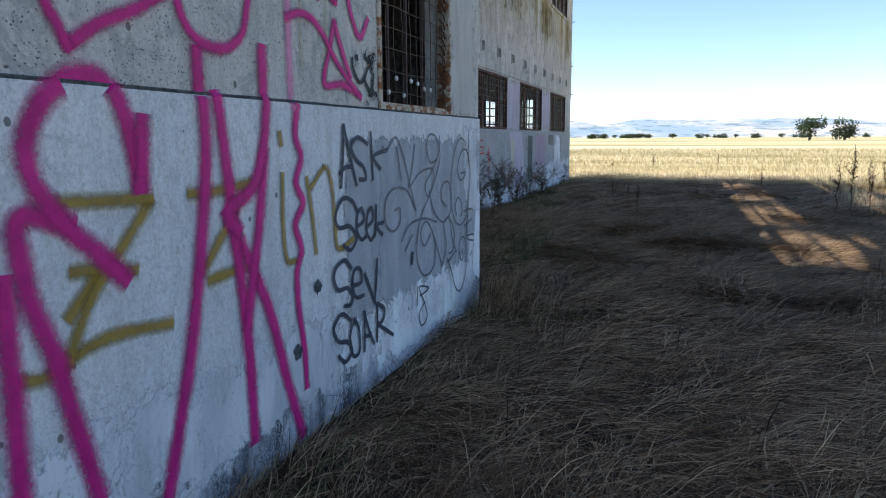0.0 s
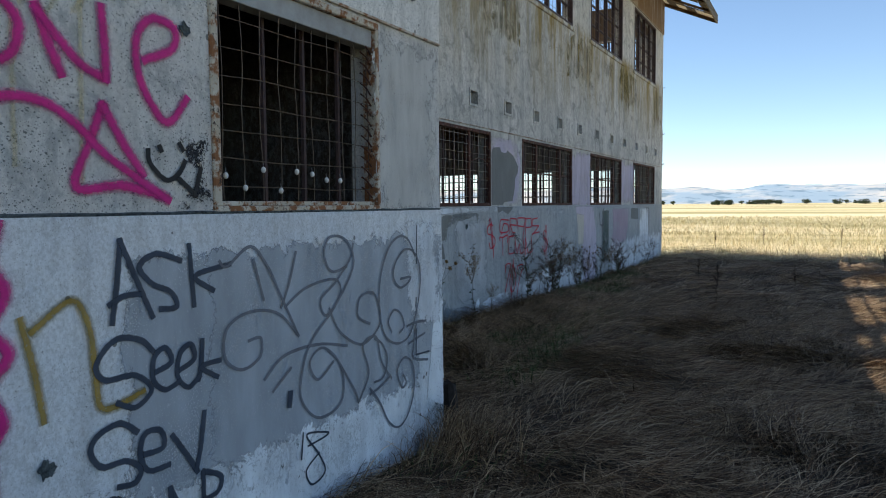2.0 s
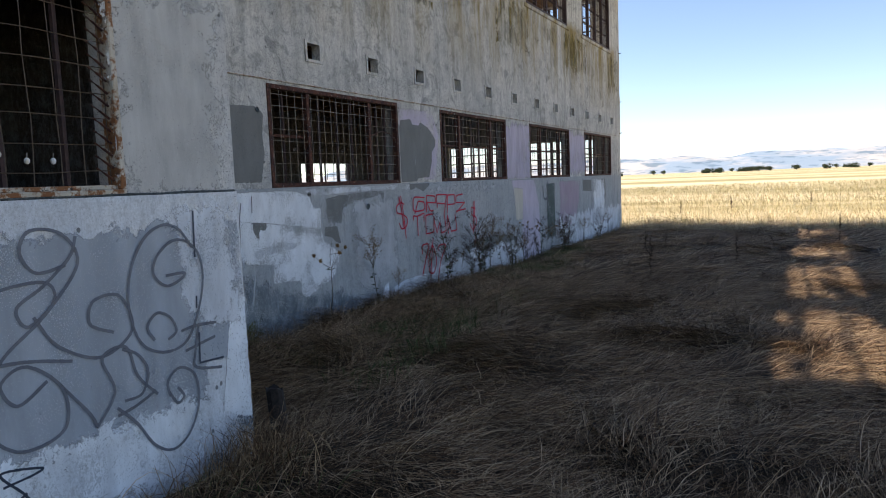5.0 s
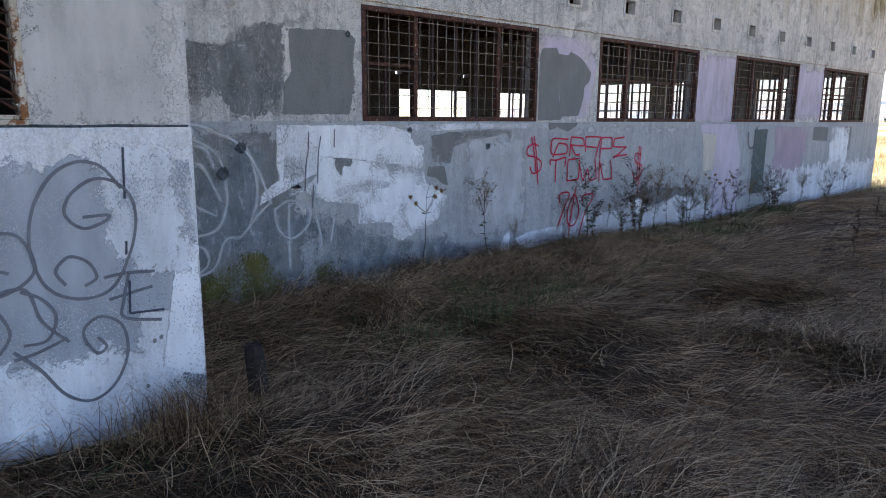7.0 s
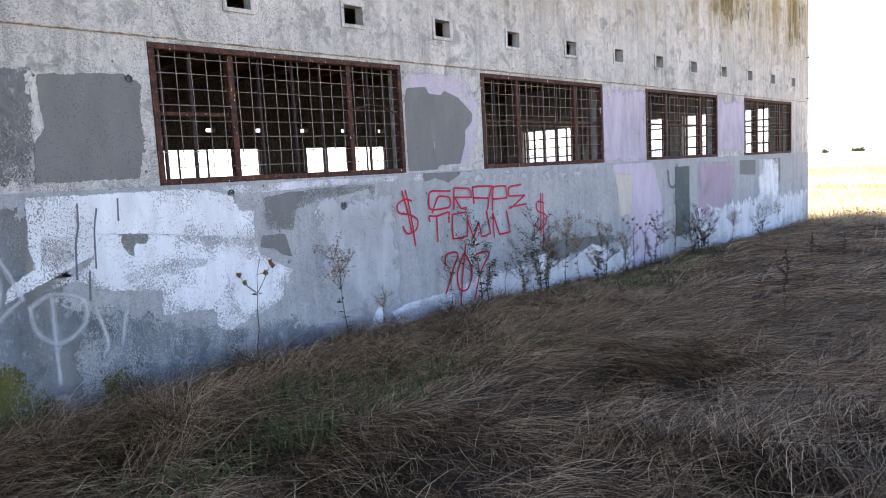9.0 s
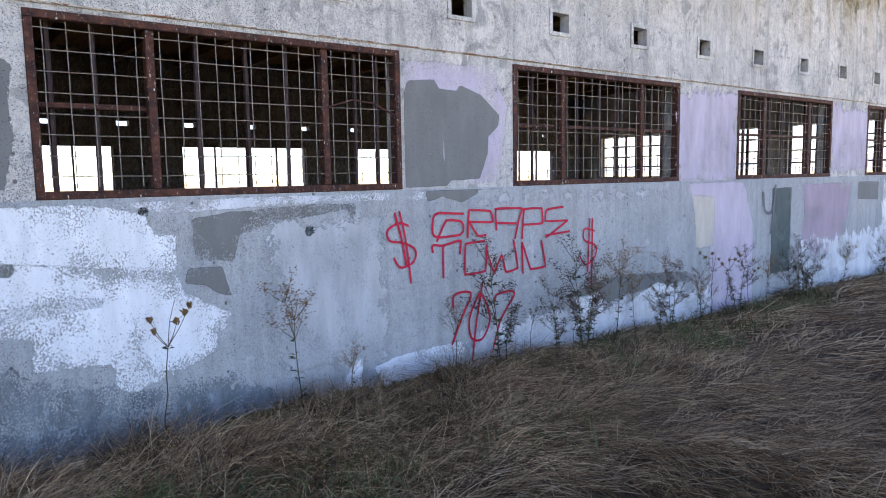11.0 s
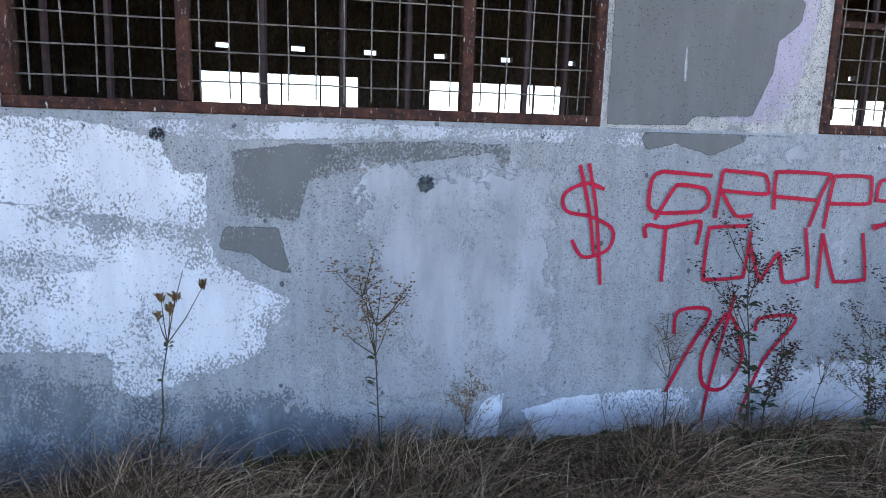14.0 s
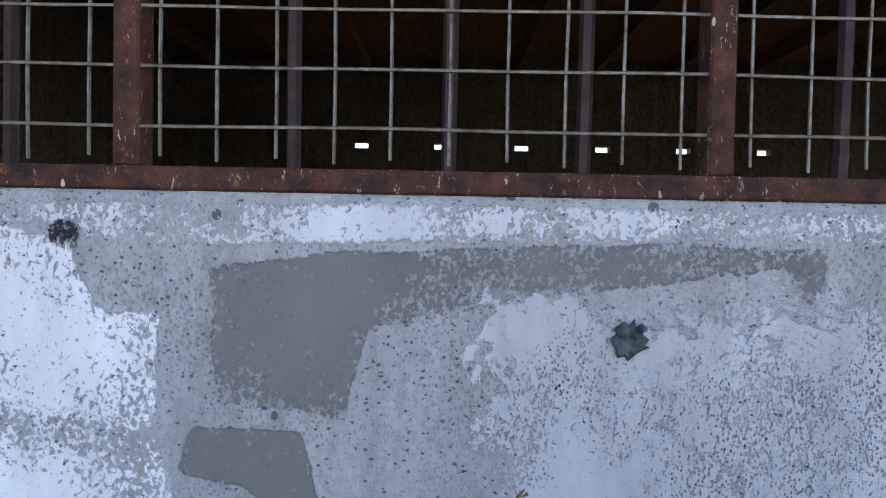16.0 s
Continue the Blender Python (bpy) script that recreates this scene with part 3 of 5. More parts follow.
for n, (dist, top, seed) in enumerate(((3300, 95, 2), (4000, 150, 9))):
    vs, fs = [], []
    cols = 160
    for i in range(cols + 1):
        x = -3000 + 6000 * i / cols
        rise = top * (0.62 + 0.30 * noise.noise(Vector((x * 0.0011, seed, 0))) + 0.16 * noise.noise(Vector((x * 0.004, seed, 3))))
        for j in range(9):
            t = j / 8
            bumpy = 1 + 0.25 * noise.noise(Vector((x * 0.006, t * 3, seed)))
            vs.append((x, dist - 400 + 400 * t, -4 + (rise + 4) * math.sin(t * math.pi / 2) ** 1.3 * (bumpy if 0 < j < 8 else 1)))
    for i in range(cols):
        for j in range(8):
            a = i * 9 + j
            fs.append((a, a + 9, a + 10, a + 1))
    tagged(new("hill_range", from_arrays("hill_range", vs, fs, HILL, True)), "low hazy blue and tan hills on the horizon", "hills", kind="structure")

LEAF_FAR = plain("dull_green_foliage", (0.075, 0.10, 0.05), (0.035, 0.05, 0.03), 1.2, 0.9)
BARK = plain("grey_brown_bark", (0.14, 0.11, 0.08), (0.07, 0.055, 0.04), 5, 0.9)


def far_tree(height, seed):
    rnd = random.Random(seed)
    tree = tagged(new("field_tree"), "broad dark green tree standing in the meadow", "tree", "trees in the meadow")
    bm = bmesh.new()
    tube(bm, [(0, 0, -0.5), (0.1, 0, height * 0.25), (0, 0.1, height * 0.6)], [height * 0.05, height * 0.04, height * 0.015], 7)
    for i in range(6):
        a = rnd.uniform(0, 6.28)
        z = height * rnd.uniform(0.2, 0.5)
        tube(bm, [(0, 0, z), (height * 0.15 * math.cos(a), height * 0.15 * math.sin(a), z + height * 0.12), (height * 0.33 * math.cos(a), height * 0.33 * math.sin(a), z + height * 0.22)], [height * 0.02, height * 0.014, height * 0.006], 5)
    part("trunk", bm, BARK, tree)
    vs, fs = [], []
    lobes = [(rnd.gauss(0, 0.17), rnd.gauss(0, 0.17), rnd.uniform(0.16, 0.78), rnd.uniform(0.16, 0.27)) for _ in range(13)]
    for _ in range(1500):
        lx, ly, lz, lr = rnd.choice(lobes)
        v = Vector((rnd.gauss(0, 1), rnd.gauss(0, 1), rnd.gauss(0, 1))).normalized() * lr * rnd.uniform(0.5, 1.05)
        cpt = Vector((lx + v.x, ly + v.y, lz + v.z * 0.85)) * height
        a, b = Vector((rnd.gauss(0, 1), rnd.gauss(0, 1), rnd.gauss(0, 1))).normalized(), Vector((rnd.gauss(0, 1), rnd.gauss(0, 1), rnd.gauss(0, 1))).normalized()
        s = height * rnd.uniform(0.02, 0.045)
        i = len(vs)
        vs += [cpt - a * s, cpt + b * s, cpt + a * s, cpt - b * s * 0.8]
        fs.append((i, i + 1, i + 2, i + 3))
    crown = new("crown", from_arrays("crown", vs, fs, LEAF_FAR))
    crown.parent = tree
    return tree


first = far_tree(10.5, 3)
first.location = (1.9 + 0.152 * 300, 293, -0.2)
second = far_tree(10.5, 8)
second.location = (1.9 + 0.192 * 300, 293, -0.2)
rnd = random.Random(12)
for i in range(48):
    d = rnd.uniform(700, 1100)
    s = rnd.uniform(-0.30, 0.36) if i > 8 else rnd.uniform(-0.14, -0.05)
    copy_thing(rnd.choice((first, second)), pose(s * d, d, -0.3, 0, 0, rnd.uniform(0, 360)) @ Matrix.Diagonal((0.8, 0.8, 0.6, 1)))

# ---- paint kit ----
PAINTS = {
    "magenta": (0.42, 0.01, 0.16), "pink": (0.60, 0.16, 0.36), "olive": (0.25, 0.165, 0.025), "faint": (0.42, 0.35, 0.18),
    "black": (0.008, 0.008, 0.010), "ink": (0.028, 0.038, 0.058), "tag": (0.115, 0.12, 0.14), "red": (0.42, 0.003, 0.030), "chalk": (0.62, 0.64, 0.66),
    "lilac": (0.55, 0.50, 0.60), "mauve": (0.42, 0.34, 0.41), "slate": (0.20, 0.205, 0.20), "white": (0.85, 0.88, 0.92), "pale": (0.52, 0.54, 0.57),
    "dark": (0.11, 0.14, 0.135), "moss": (0.13, 0.12, 0.035), "bluegrey": (0.40, 0.43, 0.475), "soot": (0.03, 0.03, 0.035), "damp": (0.12, 0.14, 0.17),
    "palewall": (0.56, 0.55, 0.53), "damp_blue": (0.22, 0.25, 0.275), "cream": (0.57, 0.54, 0.48), "frost": (0.72, 0.75, 0.80), "lichen": (0.22, 0.16, 0.03), "stone": (0.22, 0.225, 0.225),
}
SOLID = {"magenta": 1.0, "pink": 0.6, "olive": 0.85, "faint": 0.4, "black": 1.0, "ink": 0.95, "tag": 0.9, "red": 1.0, "chalk": 0.42}
WORN = {"white": 0.62, "slate": 0.45, "lilac": 0.6, "mauve": 0.6, "pale": 0.75, "moss": 0.9, "bluegrey": 0.3, "soot": 0.9, "damp": 0.9, "palewall": 0.8, "dark": 0.1, "frost": 0.8, "lichen": 0.9, "stone": 0.9}
made_paint = {}


def stroke_paint(kind):
    if kind not in made_paint:
        k = Kit("spray_" + kind, 0.6)
        uv = k.sep(k.n("ShaderNodeUVMap").outputs[0])
        p = k.pos()
        across = k.math("ABSOLUTE", k.math("SUBTRACT", uv[0], 0.5))
        soft = k.math("ADD", across, k.math("MULTIPLY", k.math("SUBTRACT", k.noise(p, 55, 5, 0.7), 0.5), 0.34))
        a = k.math("MULTIPLY", k.ramp(soft, *((0.10, 0.50) if kind in ("magenta", "pink", "olive", "faint", "chalk") else (0.30, 0.46)), 1.0, 0.0), SOLID[kind])
        a = k.math("MULTIPLY", a, k.ramp(k.noise(p, 120, 3, 0.7), 0.30, 0.42, 0.9 if kind in ("black", "ink", "red") else 0.5, 1.0))
        base = PAINTS[kind]
        k.color(k.mix(k.ramp(k.noise(p, 9, 5, 0.65), 0.35, 0.65), base, tuple(min(1, v * 1.4 + 0.004) for v in base)))
        k.alpha(a)
        made_paint[kind] = k.mat
    return made_paint[kind]


def patch_paint(kind, rough):
    key = kind, rough
    if key not in made_paint:
        k = Kit("paint_" + kind, 0.85)
        uv = k.n("ShaderNodeUVMap")
        e = k.sep(uv.outputs[0])
        p = k.pos()
        jag = k.math("SUBTRACT", k.noise(p, 5.5, 9, 0.72, 0.4), 0.5)
        d = k.math("ADD", e[0], k.math("MULTIPLY", jag, rough * 3.2))
        a = k.ramp(d, rough * 0.42, rough * 0.42 + 0.012 + rough * 0.1)
        wear = k.math("ADD", k.ramp(k.noise(p, 2.1, 5, 0.6), 0.34, 0.62, 0.43, 0.66), 0.05 * (1 - WORN[kind]) * 4)
        a = k.math("MULTIPLY", a, k.math("LESS_THAN", k.noise(k.pos(1, 1, 0.8), 75, 7, 0.8), wear))
        size = k.ramp(k.noise(p, 2.6, 4, 0.6), 0.38, 0.66, 0.05, 0.44)
        a = k.math("MULTIPLY", a, k.math("GREATER_THAN", k.voronoi(k.pos(1, 1, 0.75), 115), size))
        if kind in ("white", "pale", "frost"):
            chips = k.ramp(k.noise(p, 1.3, 5, 0.6), 0.40, 0.66, 0.36, 0.545)
            a = k.math("MULTIPLY", a, k.math("GREATER_THAN", k.noise(k.pos(1, 1.25, 0.9), 34, 9, 0.78, 0.5), chips))
        if kind in ("lichen", "moss", "damp"):
            a = k.math("MULTIPLY", a, k.ramp(k.noise(k.pos(3.0, 3.0, 0.4), 1.6, 7, 0.7, 0.3), *((0.34, 0.54, 0.1, 0.95) if kind == "moss" else (0.40, 0.62, 0.05, 0.85))))
        base = PAINTS[kind]
        k.color(k.mix(k.ramp(k.noise(k.pos(2, 2, 0.5), 3, 7, 0.65), 0.35, 0.68), base, tuple(v * 0.72 for v in base)))
        k.alpha(a)
        made_paint[key] = k.mat
    return made_paint[key]


layers = {"count": 0, "patch": 0}


def face_x(wall, z):
    """The outer face of a wall at a height."""
    if wall is wall_near:
        return 0.018 if z < 1.695 else 0.0 if z < 2.945 else 0.012 if z < 4.215 else 0.0
    return FAR_X + (0.014 if z < 1.705 else 0.0 if z < 2.955 else 0.012 if z < 4.22 else 0.0)


def smooth_line(pts, per=7):
    out = []
    for i in range(len(pts) - 1):
        a, b, c, d = (Vector(pts[max(0, min(len(pts) - 1, j))]) for j in (i - 1, i, i + 1, i + 2))
        for s in range(per):
            t = s / per
            out.append(0.5 * (2 * b + (c - a) * t + (2 * a - 5 * b + 4 * c - d) * t * t + (3 * b - a - 3 * c + d) * t ** 3))
    return out + [Vector(pts[-1])]


def angular(strokes):
    """Strokes with tight corners: a short straight run before and after each bend."""
    out = []
    for pts in strokes:
        v = [Vector(q) for q in pts]
        run = [v[0]]
        for a, b, c in zip(v, v[1:], v[2:]):
            run += [b.lerp(a, min(0.3, 0.03 / max((a - b).length, 0.01))), b.lerp(c, min(0.3, 0.03 / max((c - b).length, 0.01)))]
        out.append([tuple(q) for q in run + [v[-1]]])
    return out


def graffiti(wall, label, kind, width, strokes):
    """Sprayed lines on a wall: each a ribbon along (y, z) points, with soft edges."""
    bm = bmesh.new()
    uv = bm.loops.layers.uv.new("UVMap")
    for n, pts in enumerate(strokes):
        layers["count"] += 1
        line = smooth_line(pts)
        first, last = (line[0] - line[1]).normalized(), (line[-1] - line[-2]).normalized()
        line = [line[0] + first * width * 0.3] + line + [line[-1] + last * width * 0.3]
        rows = []
        for i, p in enumerate(line):
            d = line[min(i + 1, len(line) - 1)] - line[max(i - 1, 0)]
            side = Vector((-d.y, d.x)).normalized() * width * 0.60 * (1 + 0.14 * noise.noise(Vector((p.x * 6, p.y * 6, n))))
            off = (0.0078 if kind in ("olive", "faint", "chalk") else 0.0105) + 0.00002 * layers["count"] + 0.000005 * i
            rows.append([bm.verts.new((face_x(wall, p.y) + off, *(p + sg * side))) for sg in (-1, 1)])
        for a, b in zip(rows, rows[1:]):
            f = bm.faces.new((a[0], a[1], b[1], b[0]))
            for lp, u in zip(f.loops, (0, 1, 1, 0)):
                lp[uv].uv = (u, 0.5)
    part("graffiti", bm, stroke_paint(kind), wall, label)


def patch(wall, label, kind, y0, y1, z0, z1, rough):
    """A thin coat of paint on a wall, with a ragged worn edge."""
    layers["count"] += 1
    m = min(rough * 0.8, 0.12, (y1 - y0) * 0.3, (z1 - z0) * 0.3)
    top = 1.69 if z0 < 1.6 else 2.94 if z0 < 2.9 else 5.52
    y0, y1, z0, z1 = y0 - m, y1 + m, z0 - m, min(z1 + m, top)
    if wall is wall_near:
        y1 = min(y1, -0.002)
    bm = bmesh.new()
    uv = bm.loops.layers.uv.new("UVMap")
    layers["patch"] += 1
    x = face_x(wall, (z0 + z1) / 2) + 0.0012 + 0.0001 * layers["patch"]
    q = min(y1 - y0, z1 - z0) / 2
    inner = [(y0 + q, z0 + q), (y1 - q, z0 + q), (y1 - q, z1 - q), (y0 + q, z1 - q)]
    outer = [(y0, z0), (y1, z0), (y1, z1), (y0, z1)]
    vo = [bm.verts.new((x, *p)) for p in outer]
    vi = [bm.verts.new((x, *p)) for p in inner]
    for i in range(4):
        j = (i + 1) % 4
        same = (Vector(inner[i]) - Vector(inner[j])).length < 1e-4
        vs, us = ([vo[i], vo[j], vi[j]], (0, 0, q)) if same else ([vo[i], vo[j], vi[j], vi[i]], (0, 0, q, q))
        f = bm.faces.new(vs)
        for lp, u in zip(f.loops, us):
            lp[uv].uv = (u, 0.0)
    part("paint_patch", bm, patch_paint(kind, rough), wall, label)


def coat_paint(kind, rough, wear):
    key = kind, rough, wear
    if key not in made_paint:
        k = Kit("coat_" + kind, 0.85)
        e = k.sep(k.n("ShaderNodeUVMap").outputs[0])
        p = k.pos()
        jag = k.math("SUBTRACT", k.noise(p, 9, 8, 0.7, 0.3), 0.5)
        brush = k.math("SUBTRACT", k.noise(k.pos(1, 1, 0.25), 60, 4, 0.6), 0.5)
        d = k.math("ADD", e[0], k.math("ADD", k.math("MULTIPLY", jag, rough * 2.0), k.math("MULTIPLY", brush, rough * 0.9)))
        a = k.ramp(d, -0.002, 0.005 + rough * 0.06)
        loss = k.math("ADD", k.ramp(k.noise(p, 1.9, 6, 0.68), 0.36, 0.62, 0.0, 0.30 * wear), k.ramp(e[0], 0.0, 0.12, 0.09 * wear, 0.0))
        flakes = k.noise(k.pos(1, 1, 0.85), 80, 5, 0.72)
        a = k.math("MULTIPLY", a, k.math("LESS_THAN", k.math("ADD", flakes, loss), 0.70))
        base = PAINTS[kind]
        c = k.mix(k.ramp(k.noise(k.pos(2, 2, 0.6), 3, 7, 0.65), 0.35, 0.68), base, tuple(v * 0.80 for v in base))
        if kind in ("damp_blue", "stone", "moss"):
            c = k.mix(k.ramp(k.noise(k.pos(1, 1, 0.6), 6, 8, 0.72, 0.4), 0.42, 0.62, 0, 0.75), c, tuple(v * 0.42 for v in base))
            c = k.mix(k.ramp(k.noise(k.pos(1, 1, 0.35), 17, 7, 0.75), 0.56, 0.64, 0, 0.55), c, tuple(min(1.0, v * 2.0) for v in base))
        c = k.specks(c, 88, 0.22 + 0.45 * wear, 0.25)
        k.color(c)
        k.bump(k.noise(p, 40, 6, 0.7), 0.35, 0.006)
        k.alpha(a)
        made_paint[key] = k.mat
    return made_paint[key]


def coat(wall, label, kind, outline, rough=0.03, wear=0.5):
    """Brushed or rolled paint with a free outline of (y, z) corners; the distance to its edge drives the ragged border."""
    layers["patch"] += 1
    o = np.array(outline)
    cell, m = 0.03, 0.04 + rough
    top = 1.69 if o[:, 1].max() < 1.72 else 2.94
    y0, z0 = o.min(axis=0) - m
    y1, z1 = o.max(axis=0) + m
    z1 = min(z1, top)
    if wall is wall_near:
        y1 = min(y1, -0.002)
    gy = np.linspace(y0, y1, max(2, int((y1 - y0) / cell)))
    gz = np.linspace(z0, z1, max(2, int((z1 - z0) / cell)))
    Y, Z = np.meshgrid(gy, gz)
    dist, inside = np.full(Y.shape, 9.0), np.zeros(Y.shape, bool)
    for (ay, az), (by, bz) in zip(o, np.roll(o, -1, axis=0)):
        t = np.clip(((Y - ay) * (by - ay) + (Z - az) * (bz - az)) / max((by - ay) ** 2 + (bz - az) ** 2, 1e-9), 0, 1)
        dist = np.minimum(dist, np.hypot(Y - ay - t * (by - ay), Z - az - t * (bz - az)))
        if abs(bz - az) > 1e-9:
            inside ^= ((az > Z) != (bz > Z)) & (Y < (by - ay) * (Z - az) / (bz - az) + ay)
    sd = np.where(inside, dist, -dist)
    x = face_x(wall, float(o[:, 1].mean())) + 0.0012 + 0.0001 * layers["patch"]
    w = len(gy)
    verts = [(x, float(a), float(b)) for a, b in zip(Y.ravel(), Z.ravel())]
    quads = [(j * w + i, j * w + i + 1, (j + 1) * w + i + 1, (j + 1) * w + i) for j in range(len(gz) - 1) for i in range(w - 1) if sd[j:j + 2, i:i + 2].max() > -m]
    me = from_arrays("paint_patch", verts, quads, coat_paint(kind, rough, wear))
    lay = me.uv_layers.new(name="UVMap")
    flat = sd.ravel()
    for lp in me.loops:
        lay.data[lp.index].uv = (flat[lp.vertex_index], 0.0)
    ob = new("paint_patch", me)
    ob.parent = wall
    ob["label"] = label


def pit(wall, y, z, r):
    """A broken hollow with a dark ragged ring: a raised disc coloured for its shade."""
    bm = bmesh.new()
    x = face_x(wall, z) + 0.011
    ring = [[bm.verts.new((x + dx, y + r * f * (1 + 0.6 * noise.noise(Vector((2.9 * math.cos(a), 2.9 * math.sin(a) + y, 0.7 * f)))) * math.cos(a), z + r * f * (1 + 0.6 * noise.noise(Vector((2.9 * math.cos(a), 2.9 * math.sin(a) + z, 5)))) * math.sin(a))) for a in np.linspace(0, math.tau, 25)[:-1]] for f, dx in ((1.0, 0.002), (0.85, 0.007), (0.6, 0.004), (0.3, 0.0025))]
    for s, t in zip(ring, ring[1:]):
        for i in range(24):
            bm.faces.new([s[i], s[(i + 1) % 24], t[(i + 1) % 24], t[i]])
    bm.faces.new(ring[-1])
    part("broken_hollow", bm, PITTED, wall, "broken hollow in the concrete, its shade painted dark")


# Dark colour holds the shade of the hollows; also fills the crumbling joints.
PITTED = plain("broken_dark_concrete", (0.13, 0.155, 0.165), (0.015, 0.02, 0.024), 38, 0.95, 0, 0.8)

# ---- paint on the walls ----
patch(wall_far, "bare grey weathered paint", "stone", 0.03, 1.9, 0.1, 1.68, 0.28)
graffiti(wall_near, "large magenta letters", "magenta", 0.095, [
    [(-4.4,1.35), (-4.45,1.59), (-4.52,1.71), (-4.63,1.72), (-4.76,1.65), (-4.83,1.55), (-4.85,1.48), (-4.83,1.38), (-4.74,1.25), (-4.63,1.15), (-4.51,1.03)],
    [(-4.37,1.58), (-4.38,1.47), (-4.4,1.35)],
    [(-4.72,1.25), (-4.82,1.28), (-4.88,1.29), (-4.91,1.25), (-4.9,1.15), (-4.88,1.02), (-4.82,0.84), (-4.77,0.61), (-4.7,0.3)],
    [(-4.96,1.1), (-4.97,0.92), (-4.97,0.76), (-4.98,0.45)],
    [(-4.03,1.86), (-4.03,1.67), (-4.03,1.46), (-4.07,1.21), (-4.12,0.97), (-4.2,0.65), (-4.3,0.36), (-4.38,0.12)],
    [(-3.94,1.69), (-3.91,1.48), (-3.88,1.22), (-3.84,0.87), (-3.81,0.57), (-3.8,0.12)],
    [(-3.92,1.2), (-3.76,0.94), (-3.62,0.67), (-3.51,0.32), (-3.38,-0.03)],
    [(-3.57,1.92), (-3.58,1.69), (-3.63,1.45), (-3.73,1.29), (-3.9,1.21), (-3.85,1.12)],
    [(-3.62,1.45), (-3.67,1.17), (-3.74,0.92), (-3.81,0.67)],
])
graffiti(wall_near, "wavy magenta line", "magenta", 0.068, [
    [(-3.31,1.67), (-3.34,1.53), (-3.29,1.42), (-3.35,1.3), (-3.29,1.19), (-3.37,1.08), (-3.32,0.95), (-3.37,0.84), (-3.37,0.66), (-3.33,0.41), (-3.32,0.21)],
])
graffiti(wall_near, "faded magenta line", "pink", 0.08, [
    [(-3.34,2.18), (-3.34,2.02), (-3.34,1.86), (-3.34,1.68)],
])
graffiti(wall_near, "magenta letter tops", "magenta", 0.06, [
    [(-4.73,1.98), (-4.71,1.92), (-4.68,1.87), (-4.65,1.81)],
    [(-4.65,1.81), (-4.51,1.9), (-4.35,1.97), (-4.2,2.05)],
    [(-4.14,2.08), (-4.1,1.98), (-4.04,1.92), (-3.94,1.89), (-3.83,1.9), (-3.72,1.97), (-3.68,2.07), (-3.65,2.17)],
])
graffiti(wall_near, "magenta word and arrow", "magenta", 0.055, [
    [(-3.35,2.1), (-3.23,2.14), (-3.1,2.13), (-2.98,2.06), (-2.83,1.93), (-2.55,1.76)],
    [(-2.86,2.15), (-2.92,2.0), (-2.99,1.81), (-2.78,1.82), (-2.56,1.77)],
    [(-2.86,2.15), (-2.77,2.0), (-2.68,1.87)],
    [(-3.12,2.49), (-3.08,2.37), (-3.03,2.25)],
    [(-3.12,2.48), (-2.96,2.31), (-2.84,2.26)],
    [(-2.85,2.55), (-2.84,2.39), (-2.84,2.26)],
    [(-3.38,2.51), (-3.26,2.49), (-3.19,2.42), (-3.21,2.31), (-3.29,2.25), (-3.37,2.25)],
    [(-2.65,2.37), (-2.5,2.45), (-2.49,2.54), (-2.6,2.56), (-2.68,2.48), (-2.69,2.34), (-2.64,2.21), (-2.54,2.11), (-2.43,2.23)],
])
coat(wall_near, "soft black overspray", "soot", [(-2.98, 2.84), (-2.86, 2.87), (-2.74, 2.84), (-2.70, 2.76), (-2.80, 2.70), (-2.95, 2.74)], 0.09, 1.0)
coat(wall_near, "soft black overspray", "soot", [(-2.40, 2.02), (-2.31, 2.05), (-2.31, 1.78), (-2.38, 1.80)], 0.07, 1.0)
graffiti(wall_near, "black letters", "black", 0.034, [
    [(-3.25,2.71), (-3.24,2.61)],
    [(-3.22,2.72), (-3.17,2.64), (-3.12,2.75)],
    [(-3.08,2.67), (-3.0,2.72), (-3.04,2.75), (-3.09,2.67), (-3.04,2.61), (-2.96,2.62)],
    [(-2.91,2.79), (-2.89,2.69)],
    [(-2.91,2.79), (-2.81,2.7), (-2.71,2.63), (-2.65,2.81)],
    [(-2.54,2.82), (-2.5,2.77)],
])
graffiti(wall_near, "black smiling face", "black", 0.026, [
    [(-2.59,2.0), (-2.58,1.98)],
    [(-2.48,2.02), (-2.46,1.99)],
    [(-2.65,1.98), (-2.64,1.92), (-2.56,1.85), (-2.49,1.88), (-2.45,1.94)],
    [(-2.49,1.86), (-2.39,1.78)],
    [(-2.36,1.91), (-2.4,1.78)],
])
graffiti(wall_near, "olive figures", "olive", 0.065, [
    [(-4.75,1.32), (-4.57,1.31), (-4.36,1.3)],
    [(-4.36,1.29), (-4.5,1.15), (-4.65,1.0), (-4.77,0.81)],
    [(-4.72,1.09), (-4.6,1.08), (-4.46,1.05)],
    [(-4.63,1.06), (-4.75,0.95)],
    [(-4.77,0.81), (-4.58,0.84), (-4.3,0.81)],
    [(-4.95,0.8), (-4.87,0.78), (-4.77,0.8)],
    [(-4.14,1.3), (-3.95,1.3), (-3.73,1.32)],
    [(-3.77,1.3), (-3.97,1.09), (-4.09,0.98)],
    [(-4.05,0.93), (-3.91,0.94), (-3.72,0.94)],
])
